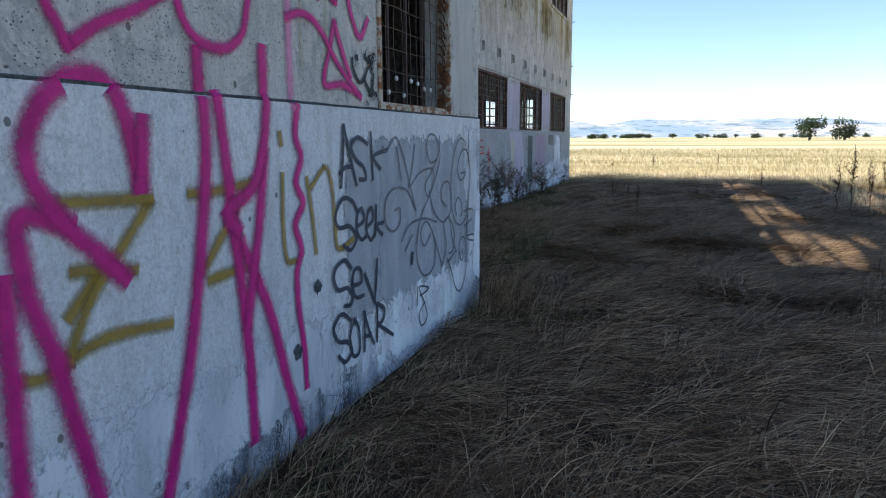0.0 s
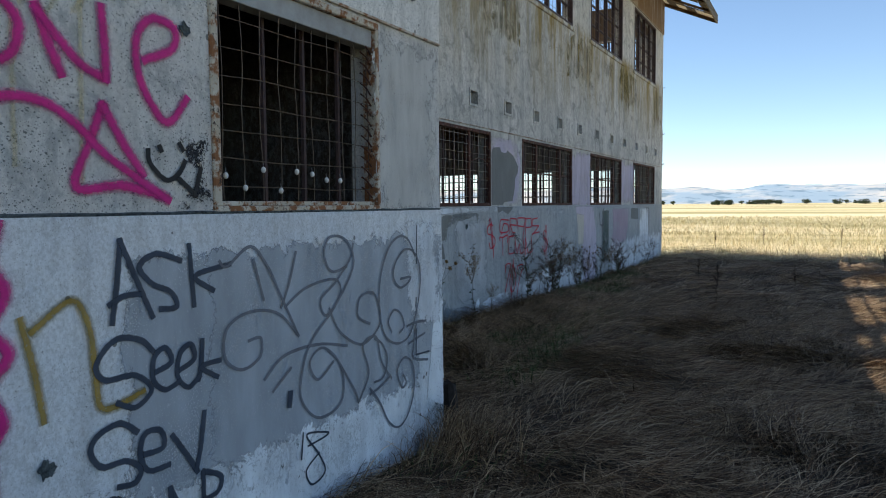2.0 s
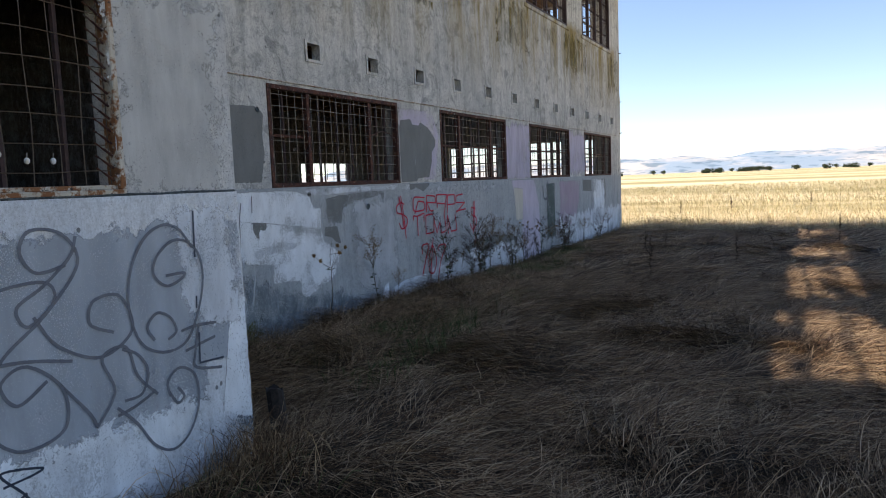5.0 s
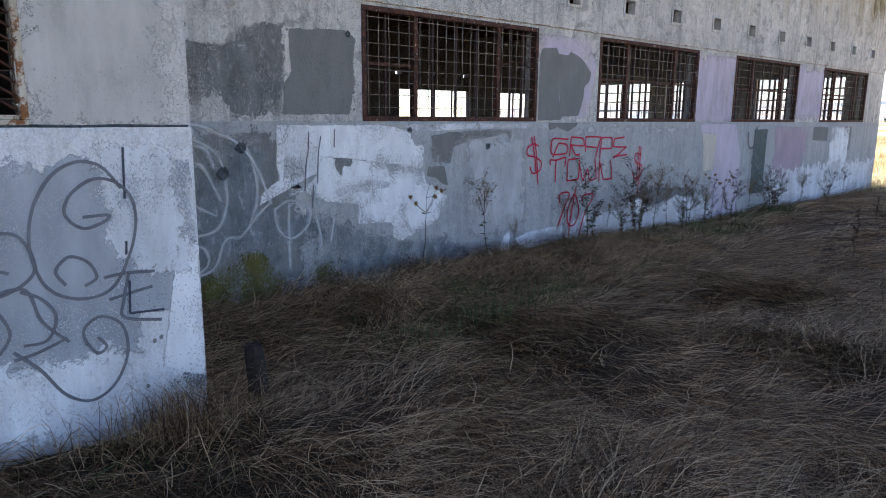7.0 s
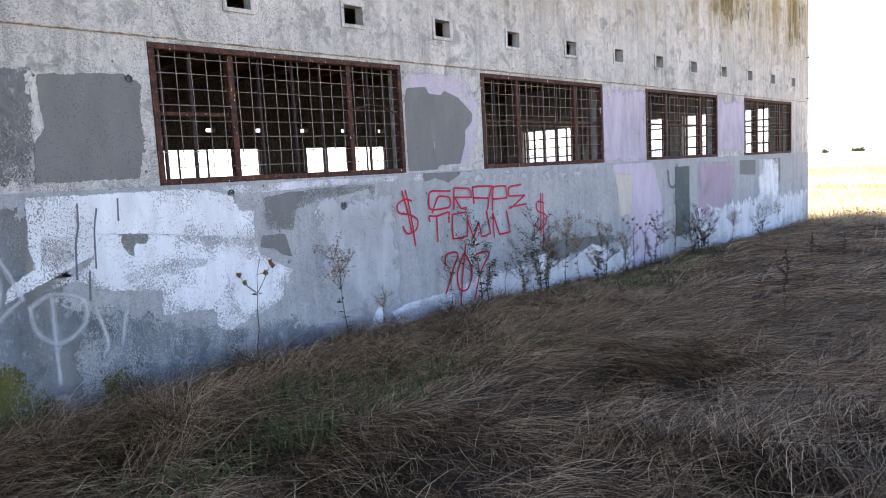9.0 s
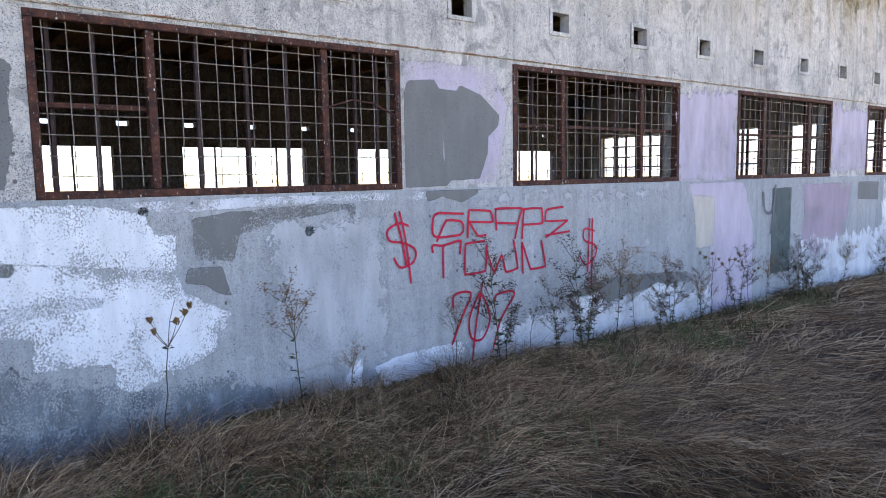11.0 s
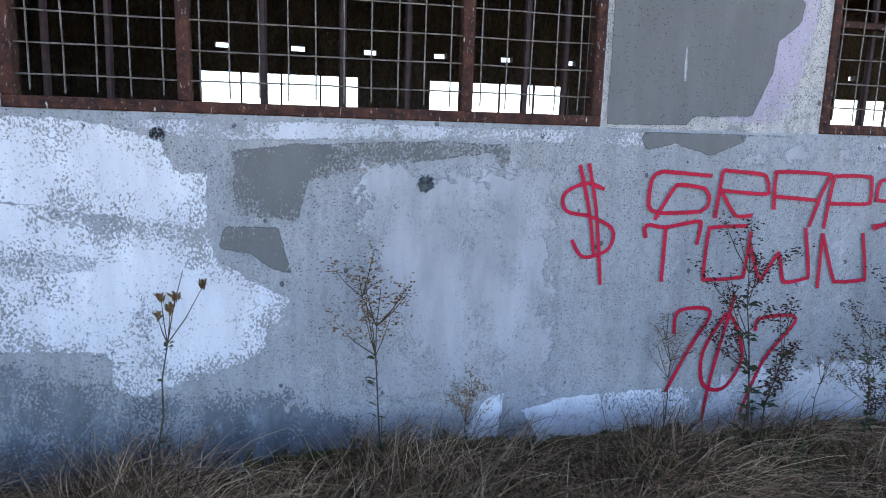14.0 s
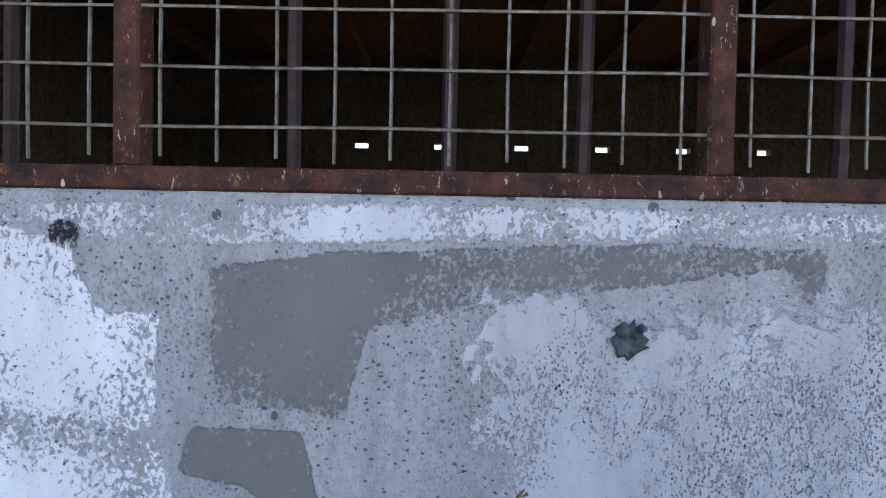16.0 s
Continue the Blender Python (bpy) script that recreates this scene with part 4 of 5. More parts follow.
graffiti(wall_near, "olive letters", "olive", 0.046, [
    [(-3.48,1.54), (-3.47,1.49)],
    [(-3.47,1.34), (-3.48,1.1), (-3.46,0.92), (-3.38,0.9)],
    [(-3.24,1.31), (-3.2,1.12), (-3.17,0.91)],
    [(-3.2,1.26), (-3.04,1.36), (-2.97,1.24), (-2.95,1.04), (-2.92,0.89), (-2.73,0.92)],
])
graffiti(wall_near, "faint olive drips", "faint", 0.03, [
    [(-3.21,2.41), (-3.22,2.15), (-3.22,1.89)],
    [(-2.94,2.64), (-2.95,2.23), (-2.96,1.83)],
    [(-3.18,2.49), (-3.09,2.55), (-3.04,2.54), (-3.11,2.44)],
    [(-2.97,2.51), (-2.87,2.61), (-2.79,2.6)],
])
graffiti(wall_near, "black lettering", "ink", 0.029, [
    [(-2.82,1.59), (-2.84,1.41), (-2.87,1.24)],
    [(-2.82,1.59), (-2.74,1.4), (-2.67,1.24)],
    [(-2.88,1.32), (-2.81,1.35), (-2.73,1.35)],
    [(-2.51,1.48), (-2.64,1.52), (-2.73,1.47), (-2.67,1.39), (-2.57,1.34), (-2.54,1.27), (-2.63,1.27)],
    [(-2.46,1.55), (-2.45,1.4), (-2.44,1.26)],
    [(-2.21,1.44), (-2.43,1.4), (-2.32,1.32)],
    [(-2.67,1.08), (-2.74,1.15), (-2.86,1.17), (-2.95,1.08), (-2.91,1.01), (-2.77,1.0), (-2.69,0.92), (-2.77,0.86), (-2.86,0.9)],
    [(-2.67,0.99), (-2.58,1.02), (-2.61,1.09), (-2.67,1.06), (-2.68,0.96), (-2.62,0.9), (-2.54,0.92)],
    [(-2.54,0.97), (-2.45,1.01), (-2.47,1.08), (-2.53,1.05), (-2.55,0.95), (-2.49,0.88), (-2.42,0.92)],
    [(-2.4,1.09), (-2.41,0.98), (-2.43,0.9)],
    [(-2.29,0.97), (-2.41,0.96), (-2.31,0.89)],
    [(-2.77,0.75), (-2.85,0.81), (-2.95,0.79), (-2.99,0.73), (-2.94,0.65), (-2.83,0.64), (-2.76,0.58), (-2.79,0.53), (-2.87,0.54)],
    [(-2.76,0.64), (-2.64,0.64), (-2.65,0.72), (-2.73,0.73), (-2.76,0.65), (-2.72,0.56), (-2.61,0.55)],
    [(-2.59,0.68), (-2.51,0.56), (-2.45,0.46)],
    [(-2.4,0.74), (-2.43,0.57), (-2.46,0.47)],
])
graffiti(wall_near, "black lettering", "ink", 0.029, [
    [(-2.79,0.43), (-2.91,0.5), (-3.01,0.44), (-2.96,0.35), (-2.84,0.31), (-2.79,0.24), (-2.88,0.2), (-2.96,0.26)],
    [(-2.75,0.43), (-2.81,0.34), (-2.78,0.21), (-2.69,0.21), (-2.69,0.35), (-2.75,0.43)],
    [(-2.62,0.19), (-2.61,0.33), (-2.61,0.44)],
    [(-2.61,0.44), (-2.55,0.31), (-2.48,0.2)],
    [(-2.62,0.28), (-2.52,0.27)],
    [(-2.43,0.2), (-2.42,0.33), (-2.42,0.45)],
    [(-2.42,0.45), (-2.31,0.39), (-2.33,0.32), (-2.42,0.31)],
    [(-2.42,0.31), (-2.29,0.24), (-2.17,0.17)],
])
graffiti(wall_near, "grey swirling tag", "tag", 0.018, [
    [(-2.28,1.46), (-2.23,1.43), (-2.07,1.52), (-1.95,1.41), (-1.84,1.22), (-1.71,0.99)],
    [(-2.05,1.45), (-1.98,1.23)],
    [(-1.72,1.47), (-1.78,1.3), (-1.85,1.17)],
    [(-2.1,1.03), (-2.01,1.03), (-2.02,0.93), (-2.15,0.89), (-2.26,0.97), (-2.24,1.12), (-2.08,1.18), (-1.87,1.14), (-1.71,0.99)],
    [(-1.82,1.17), (-1.63,1.26), (-1.37,1.28), (-1.32,1.18), (-1.46,1.07), (-1.51,1.17), (-1.37,1.26), (-1.22,1.39), (-1.18,1.49)],
    [(-1.25,1.35), (-1.4,1.33), (-1.47,1.44), (-1.41,1.54), (-1.25,1.51), (-1.18,1.35), (-1.37,1.12), (-1.59,0.95), (-1.68,0.8), (-1.7,0.62), (-1.55,0.47), (-1.33,0.51), (-1.32,0.72), (-1.49,0.88), (-1.62,0.82), (-1.55,0.7), (-1.4,0.78)],
    [(-1.99,0.8), (-1.83,0.9), (-1.54,0.91), (-1.26,0.85)],
    [(-1.93,0.72), (-1.78,0.82)],
    [(-1.43,1.11), (-1.32,0.94), (-1.09,0.83), (-0.89,0.94), (-0.95,1.14), (-1.11,1.14), (-1.14,1.02), (-1.01,0.95)],
    [(-1.33,0.74), (-1.19,0.55), (-1.15,0.46)],
    [(-1.15,0.46), (-1.03,0.62), (-1.09,0.82), (-0.94,0.85), (-0.88,0.67), (-0.76,0.53)],
    [(-0.43, 1.36), (-0.52, 1.48), (-0.64, 1.51), (-0.77, 1.44), (-0.87, 1.27), (-0.9, 1.06), (-0.84, 0.85), (-0.69, 0.76), (-0.52, 0.79), (-0.41, 0.97), (-0.36, 1.16), (-0.38, 1.31), (-0.47, 1.4), (-0.58, 1.41), (-0.69, 1.33), (-0.72, 1.23), (-0.64, 1.15), (-0.54, 1.17), (-0.5, 1.21), (-0.63, 1.21)],
    [(-0.75, 0.85), (-0.79, 0.93), (-0.72, 1.0), (-0.63, 0.96), (-0.59, 0.87), (-0.65, 0.83)],
    [(-0.67, 0.5), (-0.62, 0.43), (-0.57, 0.46), (-0.61, 0.52)],
    [(-0.67, 0.49), (-0.68, 0.58), (-0.59, 0.64), (-0.48, 0.57), (-0.46, 0.4), (-0.54, 0.23), (-0.67, 0.16), (-0.8, 0.23), (-0.91, 0.4), (-1.02, 0.52)],
    [(-1.02, 0.48), (-0.91, 0.5), (-0.77, 0.55)],
    [(-0.96, 0.84), (-0.87, 0.79), (-0.81, 0.68), (-0.86, 0.56), (-0.97, 0.55)],
    [(-0.55, 0.86), (-0.44, 0.87), (-0.28, 0.86)],
    [(-0.53, 0.73), (-0.42, 0.75), (-0.3, 0.77)],
    [(-0.42, 0.87), (-0.46, 0.71), (-0.46, 0.61), (-0.26, 0.56)],
])
graffiti(wall_near, "black figures", "ink", 0.014, [
    [(-1.69,0.42), (-1.71,0.27)],
    [(-1.65,0.33), (-1.5,0.34), (-1.47,0.36), (-1.66,0.4), (-1.56,0.26), (-1.5,0.13), (-1.62,0.09), (-1.67,0.19), (-1.55,0.26)],
])
graffiti(wall_near, "dark crack beside the corner", "ink", 0.014, [[(-0.40, 1.58), (-0.405, 1.45), (-0.41, 1.30)], [(-0.42, 1.05), (-0.425, 0.98)], [(-0.42, 0.82), (-0.425, 0.74), (-0.43, 0.64)], [(-0.43, 0.63), (-0.33, 0.625), (-0.24, 0.62)]])
graffiti(wall_near, "black paint dot", "ink", 0.045, [
    [(-1.79,0.68), (-1.8,0.61)],
])
graffiti(wall_far, "red dollar sign", "red", 0.022, [
    [(5.6,1.38), (5.5,1.41), (5.38,1.35), (5.4,1.26), (5.54,1.23), (5.67,1.16), (5.65,1.05), (5.51,1.01), (5.44,1.1)],
    [(5.46,1.5), (5.53,1.25), (5.57,1.02)],
    [(5.51,1.51), (5.57,1.25), (5.62,0.86)],
])
graffiti(wall_far, "red letters", "red", 0.024, angular([
    [(6.24, 1.46), (5.94, 1.48), (5.88, 1.45), (5.87, 1.28), (5.94, 1.25), (6.2, 1.26), (6.25, 1.31), (6.22, 1.39), (6.03, 1.41), (5.92, 1.22)],
    [(6.29, 1.23), (6.31, 1.49), (6.36, 1.49), (6.59, 1.47), (6.62, 1.36), (6.31, 1.38)],
    [(6.31, 1.38), (6.42, 1.23), (6.52, 1.24)],
    [(6.66, 1.28), (6.65, 1.49), (7.02, 1.48), (6.97, 1.38), (6.91, 1.18)],
    [(6.65, 1.35), (6.93, 1.33)],
    [(7.01, 1.17), (7.04, 1.47), (7.3, 1.47), (7.31, 1.31), (7.03, 1.31)],
    [(7.62, 1.47), (7.36, 1.45), (7.35, 1.33), (7.69, 1.32), (7.37, 1.16), (7.36, 1.18), (7.72, 1.2)],
]))
graffiti(wall_far, "red letters", "red", 0.024, angular([
    [(5.87, 1.12), (5.86, 1.19), (5.98, 1.17), (6.21, 1.21), (6.19, 1.08)],
    [(5.99, 1.16), (5.99, 0.87)],
    [(6.5, 1.18), (6.26, 1.17), (6.25, 0.87), (6.51, 0.88), (6.53, 1.14)],
    [(6.53, 1.08), (6.62, 0.85), (6.73, 1.03), (6.78, 0.84), (6.95, 0.87), (6.89, 1.16)],
    [(7.02, 0.81), (7.01, 1.13), (7.13, 0.84), (7.35, 0.85), (7.29, 1.13)],
]))
graffiti(wall_far, "red numerals", "red", 0.024, [
    [(6.1,0.56), (6.12,0.69), (6.32,0.68), (6.21,0.47), (6.08,0.21)],
    [(6.42,0.66), (6.3,0.44), (6.32,0.24), (6.46,0.21), (6.56,0.39), (6.49,0.61), (6.42,0.66)],
    [(6.47,0.77), (6.37,0.3), (6.33,0.0)],
    [(6.63,0.56), (6.66,0.63), (6.9,0.62), (6.71,0.37), (6.59,0.05)],
])
graffiti(wall_far, "red dollar sign", "red", 0.022, [
    [(8.13,1.18), (7.97,1.21), (7.96,1.09), (8.15,1.01), (8.14,0.89), (7.99,0.81), (7.89,0.91)],
    [(8.05,1.32), (8.02,0.73)],
    [(8.1,1.32), (8.08,0.53)],
])
coat(wall_far, "damp blue-grey wall foot", "damp_blue", [(0.1, 1.5), (1.59, 1.46), (1.63, 0.85), (2.1, 0.74), (3.06, 0.4), (3.9, 0.3), (4.6, 0.05), (4.6, -0.3), (0.03, -0.3)], 0.22, 0.9)
coat(wall_far, "weathered grey paint", "stone", [(0.03, 2.62), (0.84, 2.61), (0.79, 2.38), (1.32, 2.41), (1.34, 2.59), (1.81, 2.65), (1.77, 1.77), (1.25, 1.76), (1.14, 1.95), (0.8, 1.88), (0.4, 1.8), (0.03, 2.0)], 0.12, 0.6)
coat(wall_far, "grey roller-paint patch", "slate", [(1.86, 2.60), (2.50, 2.64), (2.66, 2.55), (2.61, 2.37), (2.63, 2.11), (2.56, 1.78), (1.77, 1.77), (1.79, 2.04), (1.87, 2.19)], 0.035, 0.15)
coat(wall_far, "white paint patch", "white", [(1.68, 1.67), (3.0, 1.67), (3.2, 1.64), (3.38, 1.59), (3.39, 1.53), (3.46, 1.43), (3.58, 1.44), (3.57, 1.16), (2.56, 1.30), (2.29, 1.32), (2.22, 1.21), (1.94, 1.09), (1.47, 0.88), (1.5, 1.01), (1.70, 1.13), (1.67, 1.27)], 0.035, 0.55)
coat(wall_far, "flaking white paint patch", "white", [(2.2, 1.34), (2.56, 1.31), (3.57, 1.18), (3.62, 1.0), (3.91, 0.84), (3.96, 0.81), (3.91, 0.71), (3.83, 0.62), (3.87, 0.56), (3.56, 0.42), (3.23, 0.32), (3.12, 0.40), (3.1, 0.56), (2.94, 0.57), (2.62, 0.58), (2.65, 0.81), (2.24, 0.86), (2.0, 0.98), (1.75, 0.95), (2.1, 1.12)], 0.045, 0.8)
coat(wall_far, "worn grey streak in the white paint", "bluegrey", [(2.3, 0.98), (2.8, 1.06), (3.1, 1.03), (3.05, 0.96), (2.7, 0.95), (2.4, 0.90)], 0.03, 0.9)
coat(wall_far, "worn grey patch in the white paint", "slate", [(2.33, 1.33), (2.58, 1.31), (2.56, 1.22), (2.46, 1.24), (2.43, 1.1), (2.36, 1.22)], 0.02, 0.6)
coat(wall_far, "worn grey patch in the white paint", "stone", [(1.76, 1.36), (1.98, 1.35), (2.02, 1.18), (1.85, 1.1), (1.74, 1.15)], 0.03, 0.7)
coat(wall_far, "grey roller-paint patch", "slate", [(3.69, 1.54), (4.01, 1.58), (4.69, 1.61), (5.07, 1.60), (5.06, 1.46), (5.01, 1.50), (4.98, 1.56), (4.66, 1.51), (4.39, 1.48), (4.20, 1.43), (4.05, 1.41), (4.00, 1.19), (3.90, 1.22), (3.71, 1.23)], 0.018, 0.68)
coat(wall_far, "grey roller-paint patch", "slate", [(3.65, 1.18), (3.90, 1.17), (3.93, 1.08), (3.97, 0.93), (3.86, 0.97), (3.77, 1.04), (3.62, 1.07)], 0.012, 0.35)
coat(wall_far, "frosty flaking paint under the sill", "frost", [(2.75, 1.68), (5.6, 1.69), (7.5, 1.68), (7.4, 1.64), (6.8, 1.66), (5.8, 1.61), (4.9, 1.62), (4.2, 1.60), (3.5, 1.59), (3.2, 1.63)], 0.03, 0.95)
coat(wall_far, "lilac paint patch", "lilac", [(5.60, 2.84), (6.63, 2.87), (6.85, 2.50), (6.72, 1.75), (6.3, 1.75), (5.9, 2.3), (5.6, 2.5)], 0.06, 0.75)
coat(wall_far, "grey roller-paint patch", "slate", [(5.64, 2.67), (5.94, 2.70), (5.99, 2.62), (6.20, 2.61), (6.24, 2.67), (6.50, 2.59), (6.73, 2.41), (6.72, 2.30), (6.59, 2.20), (6.57, 2.02), (6.47, 1.79), (6.10, 1.78), (6.10, 1.73), (5.60, 1.72), (5.60, 2.54)], 0.012, 0.1)
coat(wall_far, "grey roller-paint patch", "slate", [(5.78, 1.69), (6.76, 1.69), (6.76, 1.65), (6.49, 1.67), (6.23, 1.57), (6.01, 1.63), (5.84, 1.59)], 0.012, 0.2)
coat(wall_far, "white paint patch", "white", [(5.2, 0.15), (5.42, 0.20), (5.67, 0.22), (6.23, 0.23), (6.28, 0.01), (6.1, -0.2), (5.3, -0.2), (5.3, -0.01)], 0.03, 0.7)
coat(wall_far, "white paint patch", "white", [(4.99, 0.24), (5.10, 0.25), (5.08, 0.0), (4.9, -0.15), (4.8, -0.1)], 0.05, 0.7)
coat(wall_far, "white paint patch", "white", [(7.17, 0.30), (7.52, 0.37), (7.68, 0.22), (7.75, 0.02), (7.18, -0.1), (6.6, 0.0), (7.03, 0.19)], 0.05, 0.8)
coat(wall_far, "grey roller-paint patch", "slate", [(7.52, 0.47), (8.33, 0.61), (8.74, 0.62), (9.18, 0.59), (9.98, 0.54), (9.90, 0.41), (9.05, 0.40), (8.35, 0.33), (8.07, 0.45)], 0.03, 0.4)
coat(wall_far, "white paint patch", "white", [(7.82, 0.43), (8.21, 0.48), (8.42, 0.18), (9.34, 0.47), (10.0, 0.24), (9.77, 0.01), (9.23, -0.1), (8.1, 0.0)], 0.05, 0.8)
coat(wall_far, "lilac paint patch", "lilac", [(9.96, 1.68), (11.3, 1.68), (11.57, 1.05), (11.6, -0.1), (10.94, -0.27), (10.49, 0.03), (10.46, 0.95), (10.08, 1.33)], 0.06, 0.5)
coat(wall_far, "cream paint patch", "cream", [(10.06, 1.53), (10.58, 1.49), (10.55, 0.83), (10.16, 0.81)], 0.06, 0.5)
coat(wall_far, "mauve paint patch", "mauve", [(13.02, 1.6), (14.74, 1.6), (14.62, 1.03), (14.29, 0.52), (13.37, 0.38), (12.89, 0.46), (13.1, 1.12)], 0.06, 0.6)
coat(wall_far, "grey square patch", "slate", [(15.01, 1.61), (15.86, 1.59), (15.86, 1.27), (15.01, 1.31)], 0.02, 0.2)
coat(wall_far, "grey square patch", "slate", [(16.89, 1.61), (17.36, 1.60), (17.36, 1.04), (16.89, 1.03)], 0.02, 0.2)
coat(wall_far, "green moss stain", "moss", [(0.3, 0.1), (0.7, 0.16), (1.0, 0.27), (1.2, 0.38), (1.4, 0.44), (1.55, 0.36), (1.62, 0.2), (1.8, 0.05), (1.8, -0.3), (0.2, -0.3)], 0.2, 0.7)
coat(wall_far, "green moss stain", "moss", [(2.02, 0.25), (2.4, 0.2), (2.45, -0.3), (1.9, -0.3)], 0.14, 0.9)
coat(wall_far, "yellow-green moss along the wall foot", "moss", [(3.9, -0.02), (4.9, 0.0), (5.4, -0.03), (6.3, 0.0), (6.3, -0.3), (3.8, -0.3)], 0.08, 0.5)
graffiti(wall_far, "pale chalk scrawl", "chalk", 0.045, [
    [(0.65, 1.66), (0.89, 1.67), (1.07, 1.6), (1.24, 1.52), (1.39, 1.37), (1.49, 1.17), (1.59, 0.91)],
    [(0.61, 1.64), (0.83, 1.54), (1.07, 1.39), (1.13, 1.1), (1.13, 0.91), (1.02, 0.69), (0.73, 0.64), (0.49, 0.65)],
    [(0.73, 1.5), (0.95, 1.45), (1.02, 1.28)],
    [(0.76, 1.23), (0.89, 1.31), (0.98, 1.17), (1.07, 0.97)],
    [(1.59, 0.91), (1.43, 0.78), (1.26, 0.6), (1.1, 0.58), (0.96, 0.31), (0.61, 0.24), (0.45, 0.27)],
    [(1.31, 1.5), (1.41, 1.32), (1.45, 0.98), (1.37, 0.73)],
    [(0.73, 1.15), (0.81, 0.95), (1.01, 0.83)],
    [(1.63, 0.83), (1.79, 0.91), (2.0, 0.84), (2.01, 0.65), (1.81, 0.52), (1.66, 0.64), (1.63, 0.83)],
    [(1.79, 0.89), (1.78, 0.57), (1.78, 0.2)],
    [(2.1, 0.74), (2.16, 0.46), (2.12, 0.36)],
    [(2.33, 0.71), (2.28, 0.45)],
    [(0.71, 0.59), (0.89, 0.52), (0.92, 0.37), (0.82, 0.29)],
])
graffiti(wall_far, "white paint run", "chalk", 0.022, [[(6.03, 2.13), (6.03, 2.06), (6.035, 1.97)]])
coat(wall_far, "dark sooty blot under the sill", "soot", [(3.31, 1.65), (3.40, 1.63), (3.39, 1.57), (3.33, 1.58)], 0.03, 0.6)
coat(wall_far, "dark sooty blot under the sill", "soot", [(4.24, 1.635), (4.30, 1.63), (4.29, 1.605), (4.25, 1.61)], 0.025, 0.9)
graffiti(wall_far, "grey brushed letter", "tag", 0.05, [[(11.81, 1.5), (11.86, 1.26), (12.0, 1.2), (12.14, 1.3)], [(12.16, 1.6), (12.12, 1.2), (12.06, 0.91)]])
patch(wall_far, "lilac paint patch", "lilac", 9.77, 11.04, 1.73, 2.92, 0.2)
patch(wall_far, "lilac paint patch", "lilac", 14.00, 15.36, 1.83, 2.93, 0.2)
patch(wall_far, "dark green-grey painted strip", "dark", 12.09, 12.66, 0.29, 1.56, 0.02)
patch(wall_far, "white paint patch", "white", 16.11, 17.20, 0.11, 1.55, 0.14)
patch(wall_far, "pale grey band", "pale", 4.36, 5.30, 0.27, 1.44, 0.2)
patch(wall_far, "pale grey band", "pale", 6.49, 9.73, 1.54, 1.78, 0.2)
patch(wall_near, "grey paint patch", "bluegrey", -2.77, -2.25, 0.45, 1.46, 0.12)
patch(wall_near, "grey paint patch", "bluegrey", -2.31, -0.42, 0.42, 1.46, 0.12)
coat(wall_near, "grey paint reaching the corner", "bluegrey", [(-0.44, 1.56), (-0.03, 1.5), (-0.02, 1.0), (-0.14, 0.92), (-0.2, 0.6), (-0.44, 0.62)], 0.03, 0.8)
coat(wall_near, "white paint patch", "white", [(-0.1, 1.0), (-0.003, 1.0), (-0.003, 0.12), (-0.3, 0.08), (-0.21, 0.56), (-0.16, 0.83)], 0.03, 0.75)
coat(wall_near, "damp grey corner foot", "damp_blue", [(-0.46, 0.02), (-0.3, 0.1), (-0.15, 0.2), (-0.003, 0.15), (-0.003, -0.3), (-0.46, -0.3)], 0.05, 0.8)
coat(wall_near, "flaked white edge of the corner", "white", [(-0.07, 1.36), (-0.003, 1.38), (-0.003, 1.02), (-0.03, 1.05)], 0.03, 1.0)
patch(wall_near, "black smear", "soot", -2.44, -2.29, 1.76, 2.1, 0.22)
patch(wall_near, "dark damp stain", "damp", -4.08, -3.67, -0.12, 0.16, 0.3)
patch(wall_near, "dark damp stain", "damp", -3.60, -2.81, -0.22, -0.02, 0.3)
patch(wall_near, "pale plaster patch", "palewall", -0.84, 0.04, 1.71, 2.89, 0.25)
patch(wall_far, "green moss stain", "moss", 0.2, 0.9, -0.2, 0.25, 0.25)
patch(wall_far, "green moss stain", "moss", 3.6, 4.9, -0.2, 0.06, 0.25)
graffiti(wall_far, "dark water run", "tag", 0.015, [[(2.04, 1.6), (2.03, 1.42), (2.0, 1.28), (1.98, 1.0)], [(2.18, 1.55), (2.15, 1.4), (2.14, 1.28), (2.13, 1.07)], [(2.35, 1.62), (2.34, 1.44)], [(2.08, 1.05), (2.06, 0.82)]])
patch(wall_far, "frosty flaking paint", "frost", 13.0, 19.2, -0.2, 0.75, 0.3)
patch(wall_far, "frosty flaking paint", "frost", 6.3, 10.5, -0.2, 0.3, 0.25)
patch(wall_near, "frosty flaking paint", "frost", -5.5, -2.9, 0.0, 0.55, 0.3)
patch(wall_near, "frosty flaking paint", "frost", -0.5, -0.02, 0.9, 1.68, 0.2)
patch(wall_near, "white paint patch", "white", -2.9, -0.5, 0.0, 0.42, 0.2)
patch(wall_near, "dark damp stain", "damp", -4.4, -2.4, -0.25, 0.12, 0.3)
patch(wall_near, "mustard lichen run", "lichen", -2.34, -2.22, 2.96, 3.5, 0.1)
for a, b, c0 in ((3.2, 4.4, 4.9), (5.2, 6.9, 4.5), (9.4, 11.2, 4.4), (12.3, 13.2, 4.9), (13.6, 15.6, 4.4), (17.8, 19.2, 4.3)):
    patch(wall_far, "mustard lichen under the sill", "lichen", a, b, c0, 5.5, 0.4)
pit(wall_far, 4.63, 1.396, 0.043)
pit(wall_far, 1.31, 1.46, 0.055)
pit(wall_far, 2.55, 2.60, 0.03)
